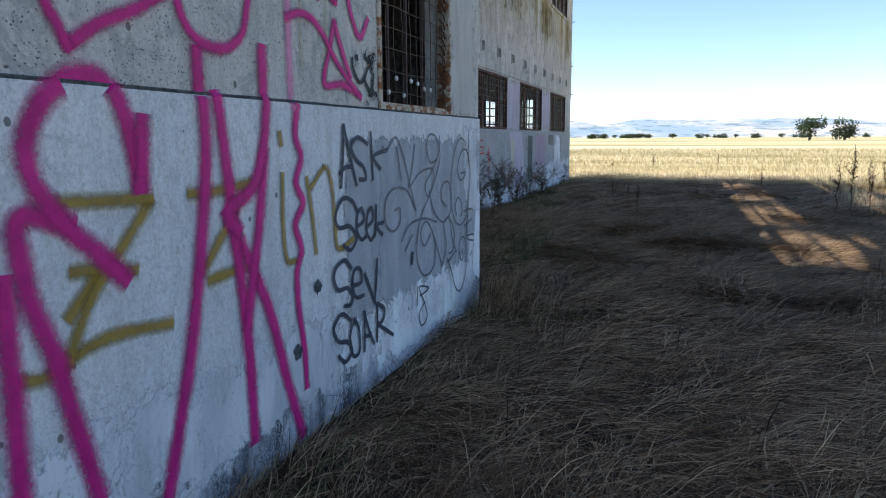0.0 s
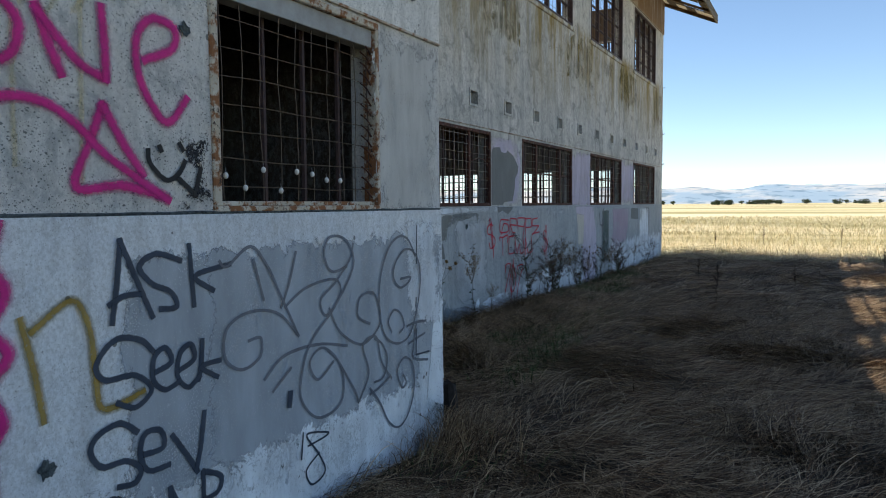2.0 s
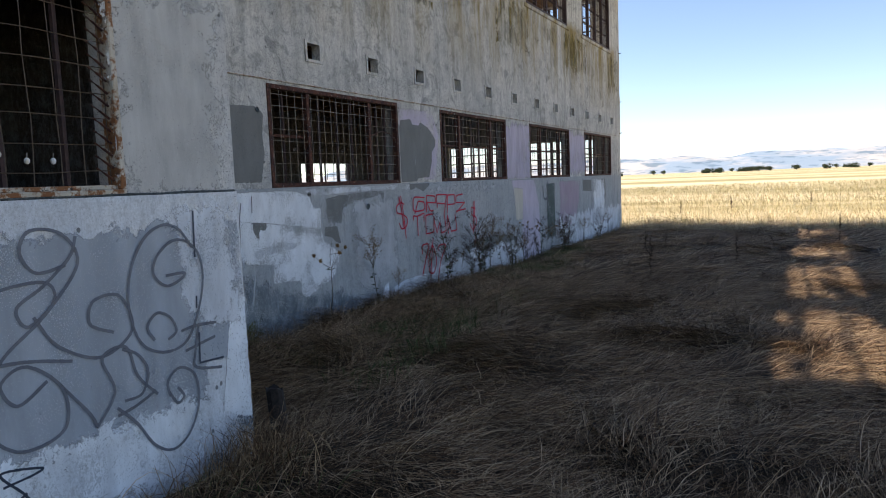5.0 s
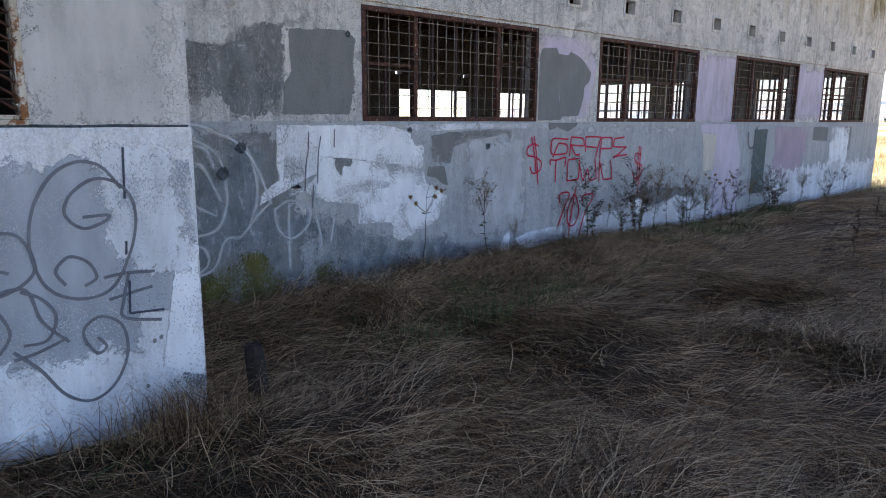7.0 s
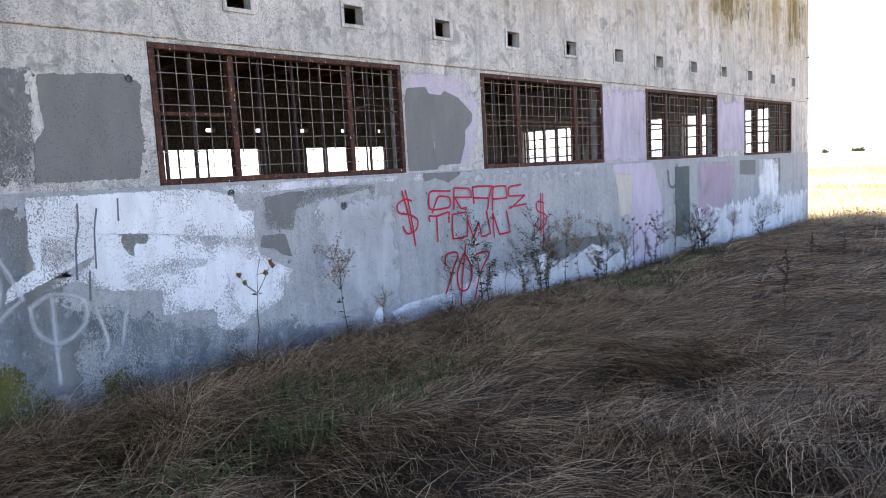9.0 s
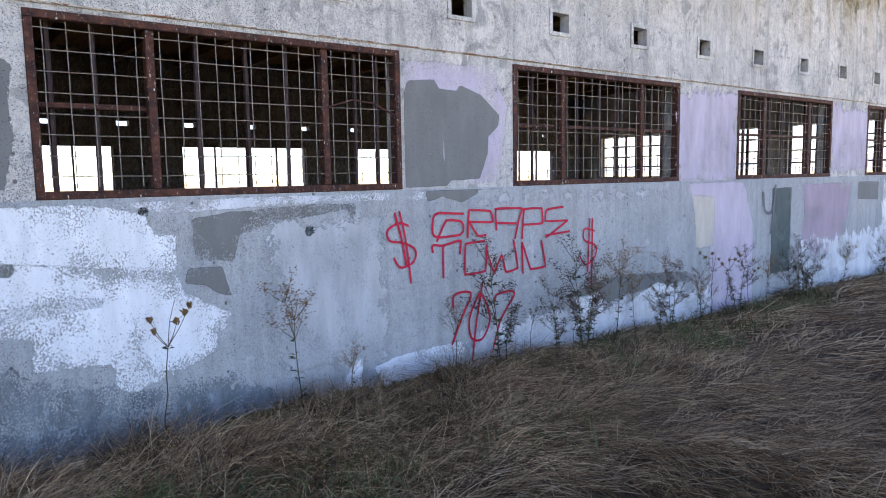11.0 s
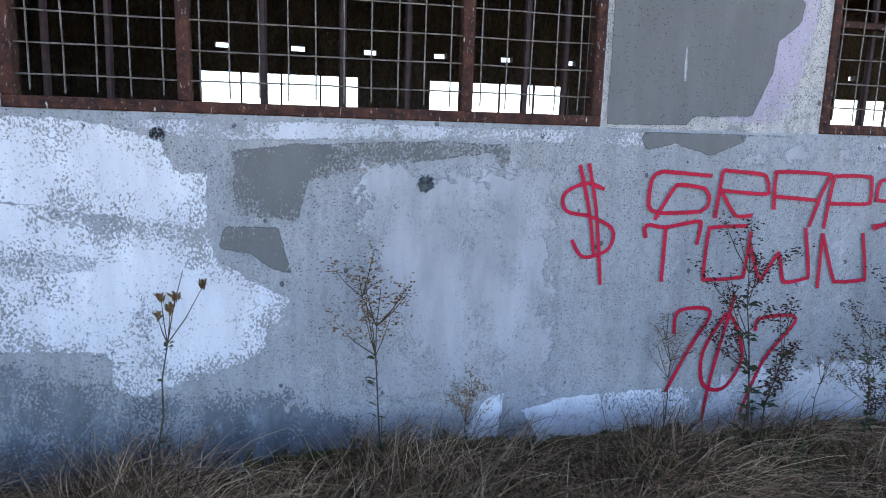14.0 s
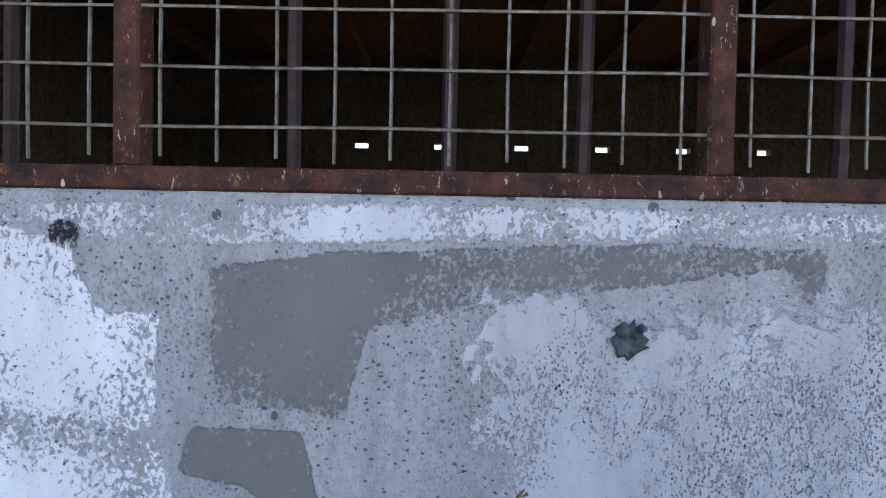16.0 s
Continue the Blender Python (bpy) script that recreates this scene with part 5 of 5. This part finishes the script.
pit(wall_far, 1.12, 1.22, 0.06)
pit(wall_near, -1.94, 3.44, 0.055)
pit(wall_near, -1.99, 3.19, 0.06)
pit(wall_near, -0.42, 3.23, 0.05)
pit(wall_near, -3.17, 0.72, 0.035)
pit(wall_near, -3.4, 0.42, 0.04)
pit(wall_near, -2.43, 2.55, 0.03)
# iron strips along the joints
bm = bmesh.new()
tube(bm, [(0.016, y, 2.955 + 0.004 * noise.noise(Vector((y * 3, 0, 0)))) for y in np.linspace(-6.5, -0.02, 20)], 0.011, 5)
part("iron_strip", bm, RUST_PALE, wall_near, "rusty iron strip in the joint")
bm = bmesh.new()
tube(bm, [(FAR_X + 0.013, y, 2.962 + 0.004 * noise.noise(Vector((y * 3, 0, 0)))) for y in np.linspace(0.02, 19.2, 40)], 0.007, 5)
part("iron_strip", bm, RUST_PALE, wall_far, "rusty iron strip in the joint")
for wl, xx, a, b in ((wall_near, 0.0185, -6.5, -0.02), (wall_far, FAR_X + 0.0145, 5.6, 19.3)):
    bm = bmesh.new()
    tube(bm, [(xx - 0.008, y, 1.697 + 0.006 * noise.noise(Vector((y * 4, 3, 0)))) for y in np.linspace(a, b, 70)], 0.010 if wl is wall_near else 0.007, 4)
    part("dark_joint", bm, PITTED, wl, "dark crumbling joint")
# porcelain knobs on a sagging wire in the near window
for j in range(8):
    u = -2.16 + 0.135 * j
    z = 1.885 - (0.07 if j % 2 else 0.0) + 0.01 * j * (j % 3)
    ob = tagged(new("wire_insulator"), "small white porcelain knob on the window netting", "insulator", "wire insulators")
    bm = bmesh.new()
    bmesh.ops.create_uvsphere(bm, u_segments=10, v_segments=6, radius=0.014)
    bmesh.ops.scale(bm, vec=(1, 1, 1.25), verts=bm.verts)
    part("knob", bm, KNOB, ob)
    bm = bmesh.new()
    tube(bm, [(0, 0, 0.012), (-0.012, 0.01, 0.04)], 0.003, 5)
    part("stem", bm, WIRE, ob)
    ob.location = (-0.035, u, z)

# ---- weeds ----
STALK = plain("dry_brown_stalk", (0.10, 0.075, 0.045), (0.05, 0.038, 0.025), 30, 0.85)
SEED = plain("dry_tan_seed_head", (0.27, 0.17, 0.075), (0.12, 0.07, 0.035), 40, 0.9)
DOCK = plain("dark_dock_seed", (0.075, 0.035, 0.02), (0.035, 0.018, 0.012), 40, 0.9)
LEAF = plain("dull_green_leaf", (0.065, 0.085, 0.035), (0.03, 0.042, 0.022), 20, 0.7)


def leaf_quads(items):
    """Small bent leaves: (place, direction, length, width)."""
    vs, fs = [], []
    for c, d, ln, wd in items:
        d = d.normalized()
        s = d.orthogonal().normalized() * wd / 2
        i = len(vs)
        mid = c + d * ln * 0.5 + Vector((0, 0, ln * 0.12))
        vs += [c, mid - s, c + d * ln, mid + s]
        fs.append((i, i + 1, i + 2, i + 3))
    return vs, fs


def rand_dir(rnd, up=0.3):
    a = rnd.uniform(0, math.tau)
    return Vector((math.cos(a), math.sin(a), rnd.uniform(-0.3, 1) * up + up * 0.3)).normalized()


def weed(kind, height, seed, label):
    rnd = random.Random(seed)
    top = tagged(new(kind), label, "weed", "weeds along the wall")
    seeds, leaves = [], []
    n_main = 1 if kind != "bushy_weed" else 3
    for m in range(n_main):
        lean = Vector((rnd.uniform(-0.08, 0.08), rnd.uniform(-0.12, 0.12), 0)) * height * (1 + 0.8 * m)
        h = height * (1 - 0.18 * m)
        main = [Vector((0.02 * m, 0.03 * m, -0.1)) + lean * t * t + Vector((0.012 * rnd.gauss(0, 1), 0.012 * rnd.gauss(0, 1), (h + 0.1) * t)) for t in np.linspace(0, 1, 8)]
        stem = bmesh.new()
        tube(stem, main, [0.006 - 0.0006 * i for i in range(8)], 5)
        stalk = part("stem", stem, STALK, top)
        branches = {"budded_weed": 5, "umbel_weed": 13, "bushy_weed": 9, "dock_weed": 2}[kind]
        for b in range(branches):
            i = rnd.randint(3, 6) if kind in ("bushy_weed", "dock_weed") else rnd.randint(5, 7)
            o = main[i]
            d = rand_dir(rnd, 2.2 if kind == "umbel_weed" else 0.9)
            ln = h * rnd.uniform(0.12, 0.28)
            tip = o + d * ln + Vector((0, 0, ln * 0.35))
            twig = bmesh.new()
            tube(twig, [o, o + d * ln * 0.5 + Vector((0, 0, ln * 0.1)), tip], [0.003, 0.0025, 0.0015], 4)
            part("twig", twig, STALK, stalk)
            if kind == "budded_weed":
                for _ in range(22):
                    seeds.append((tip + Vector((rnd.gauss(0, 0.008), rnd.gauss(0, 0.006), rnd.uniform(-0.02, 0.012))), Vector((rnd.gauss(0, 0.5), rnd.gauss(0, 0.5), 1)), 0.036, 0.015))
            elif kind == "dock_weed":
                for _ in range(30):
                    seeds.append((o.lerp(tip, rnd.uniform(0.2, 1)), rand_dir(rnd), 0.018, 0.014))
            else:
                for _ in range(48):
                    seeds.append((o.lerp(tip, rnd.uniform(0.5, 1.15)) + Vector((rnd.gauss(0, 0.022), rnd.gauss(0, 0.03), rnd.gauss(0, 0.022))), rand_dir(rnd), rnd.uniform(0.012, 0.026), 0.014))
        if kind == "dock_weed":
            for _ in range(150):
                t = rnd.uniform(0.5, 1)
                q = main[min(7, int(t * 7))]
                seeds.append((q + Vector((rnd.gauss(0, 0.012), rnd.gauss(0, 0.012), rnd.uniform(-0.08, 0.08) * h)), rand_dir(rnd), 0.02, 0.016))
        for _ in range({"budded_weed": 9, "umbel_weed": 26, "bushy_weed": 42, "dock_weed": 3}[kind]):
            q = main[rnd.randint(0, 5)]
            leaves.append((q + Vector((0, 0, rnd.uniform(-0.04, 0.04))), rand_dir(rnd, 0.5), rnd.uniform(0.03, 0.085), rnd.uniform(0.014, 0.03)))
    for nm, items, mat in (("seed_spray", seeds, DOCK if kind in ("dock_weed", "bushy_weed") else SEED), ("foliage", leaves, LEAF)):
        vs, fs = leaf_quads(items)
        ob = new(nm, from_arrays(nm, vs, fs, mat))
        ob.parent = top
        ob["kind"] = "stuff"
    return top


bud = weed("budded_weed", 1.06, 1, "dry weed with a few papery tan buds by the wall")
bud.location = (-1.86, 3.37, -0.05)
umb = weed("umbel_weed", 0.92, 4, "thin dry weed with fine brown seed sprays by the wall")
umb.location = (-1.88, 4.40, -0.05)
bush = weed("bushy_weed", 1.2, 7, "tangled dry weed with small dark leaves by the wall")
bush.location = (-1.85, 6.42, -0.05)
dock = weed("dock_weed", 0.75, 11, "dark brown dock stalk standing in the straw")
dock.location = (1.0, 8.45, -0.08)
rnd = random.Random(21)
for y in (4.78, 5.95, 6.75, 7.1, 7.55, 7.9, 8.35, 8.7, 9.1, 9.5, 9.9, 10.2, 10.5, 10.9, 11.3, 11.8, 12.2, 12.5, 12.9, 13.6, 14.8, 16.0):
    src = rnd.choice((bush, bush, umb, umb, bud) if y > 5.5 else (umb,))
    sc = rnd.uniform(0.55, 0.85) if y > 5.5 else 0.5
    copy_thing(src, pose(-1.98 + rnd.uniform(0.02, 0.4), y, -0.06, 0, 0, rnd.uniform(0, 360)) @ Matrix.Diagonal((sc, sc, sc, 1)))
for y in (7.5, 8.3, 9.2, 10.6):
    sc = rnd.uniform(0.7, 1.0)
    copy_thing(rnd.choice((bush, bush, umb)), pose(-1.95 + rnd.uniform(0.0, 0.45), y, -0.06, 0, 0, rnd.uniform(0, 360)) @ Matrix.Diagonal((sc, sc, sc, 1)))
for x, y, sc in ((0.13, 12.2, 0.75), (0.5, 12.6, 0.6), (2.2, 10.2, 0.85), (4.9, 9.6, 1.5), (5.3, 10.3, 1.9), (5.6, 10.0, 1.3), (6.0, 12.0, 1.5), (6.5, 12.8, 1.7), (6.9, 12.2, 1.4), (7.3, 13.6, 1.6), (4.0, 15.0, 1.0), (0.6, 26.0, 1.2), (-1.0, 24.0, 1.0), (3.4, 28.0, 1.2)):
    copy_thing(dock, pose(x, y, -0.08, 0, 0, rnd.uniform(0, 360)) @ Matrix.Diagonal((sc, sc, sc, 1)))
# low green clumps in the sun by the corner
for x, y, sc in ((-1.2, 20.2, 0.5), (-0.6, 20.6, 0.55), (-0.2, 20.0, 0.45), (0.3, 20.9, 0.5), (-1.7, 20.8, 0.5)):
    clump = tagged(new("green_shrub"), "low yellow-green shrub in the sun by the corner", "shrub", "low green shrubs")
    items = []
    for _ in range(420):
        v = Vector((rnd.gauss(0, 0.45), rnd.gauss(0, 0.35), abs(rnd.gauss(0, 0.28))))
        items.append((v, rand_dir(rnd, 0.8), rnd.uniform(0.06, 0.14), 0.04))
    vs, fs = leaf_quads(items)
    ob = new("foliage", from_arrays("foliage", vs, fs, LEAF))
    ob.parent = clump
    ob["kind"] = "stuff"
    clump.location = (x, y, -0.1)
    clump.scale = (sc, sc, sc)
# rotten post by the corner
post = tagged(new("post_stump"), "short rotten dark wooden post in the straw", "post")
bm = bmesh.new()
bmesh.ops.create_cone(bm, cap_ends=True, segments=9, radius1=0.075, radius2=0.062, depth=0.5)
for v in bm.verts:
    v.co.x += 0.012 * noise.noise(v.co * 20)
    v.co.y += 0.012 * noise.noise(v.co * 17)
    v.co.z += (0.05 * noise.noise(v.co * 30) if v.co.z > 0 else 0)
part("shaft", bm, plain("rotten_black_wood", (0.045, 0.035, 0.03), (0.02, 0.016, 0.014), 30, 0.9), post)
post.location = (-0.14, 0.42, -0.05)
post.rotation_euler = (0.06, -0.05, 0)

# ---- grass ----
rng = np.random.default_rng(5)


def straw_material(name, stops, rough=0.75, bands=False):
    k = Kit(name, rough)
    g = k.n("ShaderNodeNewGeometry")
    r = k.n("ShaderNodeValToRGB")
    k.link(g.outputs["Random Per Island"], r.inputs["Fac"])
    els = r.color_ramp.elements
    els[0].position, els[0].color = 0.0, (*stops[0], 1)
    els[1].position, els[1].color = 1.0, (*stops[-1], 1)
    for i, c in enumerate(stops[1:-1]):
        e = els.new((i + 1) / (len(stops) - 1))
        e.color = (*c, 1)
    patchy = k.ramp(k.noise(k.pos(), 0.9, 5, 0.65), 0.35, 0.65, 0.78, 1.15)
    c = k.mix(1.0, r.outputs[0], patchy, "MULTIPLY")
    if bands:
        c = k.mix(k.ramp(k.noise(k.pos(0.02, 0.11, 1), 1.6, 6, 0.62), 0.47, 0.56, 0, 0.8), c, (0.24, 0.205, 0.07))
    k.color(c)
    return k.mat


def blades(name, x, y, length, height, width, angle, material, label, lean=1.0, segs=3, base=None):
    """One mesh of curved tapering grass blades: root, length, height of the arc, width and heading of each."""
    n = len(x)
    z = np.array([ground_z(a, b) for a, b in zip(x, y)]) if base is None else base
    verts = np.zeros((n, segs + 1, 2, 3), np.float32)
    dx, dy = np.cos(angle), np.sin(angle)
    bend = rng.normal(0, 0.5, n)
    for s in range(segs + 1):
        t = s / segs
        reach = length * t * lean
        ax = x + reach * np.cos(angle + bend * t)
        ay = y + reach * np.sin(angle + bend * t)
        az = z + height * (np.sin(np.pi * 0.62 * t) if lean > 0.5 else t) - 0.02
        half = width * (1 - 0.85 * t) / 2
        for e, sg in ((0, -1), (1, 1)):
            verts[:, s, e, 0] = ax - sg * half * dy
            verts[:, s, e, 1] = ay + sg * half * dx
            verts[:, s, e, 2] = az + sg * half * 0.5
    idx = np.arange(n)[:, None] * (2 * (segs + 1))
    quads = np.concatenate([idx + np.array([2 * s, 2 * s + 1, 2 * s + 3, 2 * s + 2]) for s in range(segs)], axis=1).reshape(-1, 4)
    me = bpy.data.meshes.new(name)
    me.vertices.add(n * 2 * (segs + 1))
    me.vertices.foreach_set("co", verts.ravel())
    me.loops.add(quads.size)
    me.loops.foreach_set("vertex_index", quads.ravel().astype(np.int32))
    me.polygons.add(len(quads))
    me.polygons.foreach_set("loop_start", np.arange(0, quads.size, 4, dtype=np.int32))
    me.update(calc_edges=True)
    me.materials.append(material)
    return tagged(new(name, me), label, "grass", kind="stuff")


def outside(x, y, m=0.03):
    return ~(((x < FAR_X + m) & (y > -0.3) & (y < FAR_END + 0.05)) | ((x < m) & (y <= 0.0)))


def swirl(x, y):
    return np.array([noise.noise(Vector((a * 0.6, b * 0.6, 11))) * 3.6 + noise.noise(Vector((a * 1.9, b * 1.9, 4))) * 2.0 for a, b in zip(x, y)])


# One straw in two copies: darkened for shade, brightened for sunlight.
STRAW_SHADED = straw_material("shaded_straw", [(0.016, 0.008, 0.004), (0.09, 0.048, 0.024), (0.31, 0.195, 0.105), (0.68, 0.49, 0.295), (0.05, 0.024, 0.012), (0.22, 0.118, 0.054)], 0.66)
STRAW_SUNLIT = straw_material("sunlit_straw", [(0.64, 0.51, 0.30), (0.76, 0.63, 0.40), (0.83, 0.72, 0.50), (0.68, 0.54, 0.31)], 0.75, True)
GREEN = straw_material("green_grass", [(0.05, 0.075, 0.025), (0.09, 0.125, 0.04), (0.17, 0.165, 0.065)])


def scatter(n, x0, x1, y0, y1):
    x, y = rng.uniform(x0, x1, n), rng.uniform(y0, y1, n)
    ok = outside(x, y)
    return x[ok], y[ok]


def heaps(x, y):
    """Where the matted straw is thrown up: low tussocks, higher along the far wall."""
    out = np.zeros(len(x))
    for i, (a, b) in enumerate(zip(x, y)):
        lump = max(0.0, noise.noise(Vector((a * 1.1, b * 1.1, 21))) + 0.15)
        bank = math.exp(-((a + 1.25) / 0.55) ** 2) if b > 0.9 else 0.0
        out[i] = 0.16 * lump + 0.15 * bank * (0.7 + noise.noise(Vector((b * 1.3, 2, 0)))) * (1.0 if b < 7 else 0.5)
    return np.maximum(out, 0)


def matted(n, x0, x1, y0, y1, long, spread_, wide):
    x, y = scatter(n, x0, x1, y0, y1)
    n = len(x)
    h = heaps(x, y)
    base = np.array([ground_z(a, b) for a, b in zip(x, y)]) + h * rng.uniform(0, 1, n) ** 0.6
    blades("matted_straw", x, y, rng.uniform(*long, n), rng.gamma(1.5, 0.03, n) + 0.35 * h * rng.uniform(0, 1, n), rng.uniform(*wide, n), swirl(x, y) + rng.normal(0, spread_, n) + 0.4, STRAW_SHADED, "long dry straw lying matted in swirls", segs=4, base=base)


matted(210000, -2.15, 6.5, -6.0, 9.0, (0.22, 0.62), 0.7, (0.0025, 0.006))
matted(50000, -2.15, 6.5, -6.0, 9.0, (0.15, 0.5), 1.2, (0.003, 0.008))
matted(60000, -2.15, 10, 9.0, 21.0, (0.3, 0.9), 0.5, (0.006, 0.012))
# loose straw standing up from the bank along the far wall
cx, cy = rng.uniform(-1.9, -0.5, 70), rng.uniform(1.5, 7.0, 70)
pick = rng.integers(0, 70, 11000)
x, y = cx[pick] + rng.normal(0, 0.13, 11000), cy[pick] + rng.normal(0, 0.15, 11000)
ok = outside(x, y, 0.06)
x, y, pick = x[ok], y[ok], pick[ok]
n = len(x)
blades("standing_straw", x, y, rng.uniform(0.25, 0.7, n), rng.uniform(0.07, 0.28, n), rng.uniform(0.0025, 0.006, n), (cx * 9)[pick] + rng.normal(0, 0.9, n), STRAW_SHADED, "tufts of dry straw leaning from the bank", 0.95, segs=4, base=np.array([ground_z(a, b) for a, b in zip(x, y)]) + 0.7 * heaps(x, y))
# tufts along the foot of the walls
y = rng.uniform(-6.5, 19.3, 9000)
x = np.where(y < 0, 0.0, FAR_X) + 0.04 + rng.gamma(1.6, 0.26, len(y))
n = len(x)
blades("wall_grass", x, y, rng.uniform(0.1, 0.4, n), rng.uniform(0.05, 0.26, n) * (0.4 + 0.6 * np.sin(y * 2.1) ** 2), rng.uniform(0.003, 0.008, n), rng.uniform(-1.8, 1.8, n), STRAW_SHADED, "dry grass leaning along the wall foot", 0.9)
y = rng.uniform(-5, 19.3, 2600)
x = np.where(y < 0, 0.0, FAR_X) + 0.05 + rng.gamma(1.5, 0.2, len(y))
n = len(x)
blades("green_grass", x, y, rng.uniform(0.06, 0.3, n), rng.uniform(0.03, 0.16, n), rng.uniform(0.004, 0.010, n), rng.uniform(-2, 2, n), GREEN, "green grass among the straw at the wall", 0.9)
# tufts of pale straw at the near corner
x, y = 0.10 + rng.gamma(1.5, 0.12, 900), rng.normal(-0.25, 0.22, 900)
ok = outside(x, y, 0.05)
x, y = x[ok], y[ok]
n = len(x)
blades("standing_straw", x, y, rng.uniform(0.15, 0.45, n), rng.uniform(0.12, 0.42, n), rng.uniform(0.0025, 0.006, n), rng.uniform(-1.5, 1.5, n), STRAW_SHADED, "pale tuft of dry straw at the wall corner", 0.8, segs=4)
# green clumps among the straw
cx = np.concatenate([rng.uniform(-1.5, -0.1, 34), rng.uniform(-1.9, -0.9, 30)])
cy = np.concatenate([rng.uniform(1.6, 5.8, 34), rng.uniform(5.5, 13.0, 30)])
pick = rng.integers(0, len(cx), 6500)
x, y = cx[pick] + rng.normal(0, 0.15, 6500), cy[pick] + rng.normal(0, 0.15, 6500)
ok = outside(x, y)
x, y = x[ok], y[ok]
n = len(x)
blades("green_grass", x, y, rng.uniform(0.06, 0.26, n), rng.uniform(0.04, 0.24, n), rng.uniform(0.005, 0.016, n), rng.uniform(0, 6.28, n), GREEN, "green weeds among the straw", 0.85)
# sunlit meadow, with the sunshine put into the blade colours
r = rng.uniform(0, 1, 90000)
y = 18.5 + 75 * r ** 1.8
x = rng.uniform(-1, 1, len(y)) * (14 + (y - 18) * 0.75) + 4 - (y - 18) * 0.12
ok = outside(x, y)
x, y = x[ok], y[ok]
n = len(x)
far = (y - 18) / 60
blades("meadow_grass", x, y, rng.uniform(0.15, 0.5, n), rng.uniform(0.10, 0.36, n), (0.008 + 0.03 * far) * rng.uniform(0.6, 1.4, n), rng.uniform(0, 6.28, n), STRAW_SUNLIT, "dry standing meadow grass with sunlight in its golden colour", 0.75)
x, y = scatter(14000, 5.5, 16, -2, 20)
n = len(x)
blades("meadow_grass", x, y, rng.uniform(0.1, 0.4, n), rng.uniform(0.15, 0.5, n), rng.uniform(0.006, 0.012, n), rng.uniform(0, 6.28, n), STRAW_SUNLIT, "dry standing meadow grass with sunlight in its golden colour", 0.5)
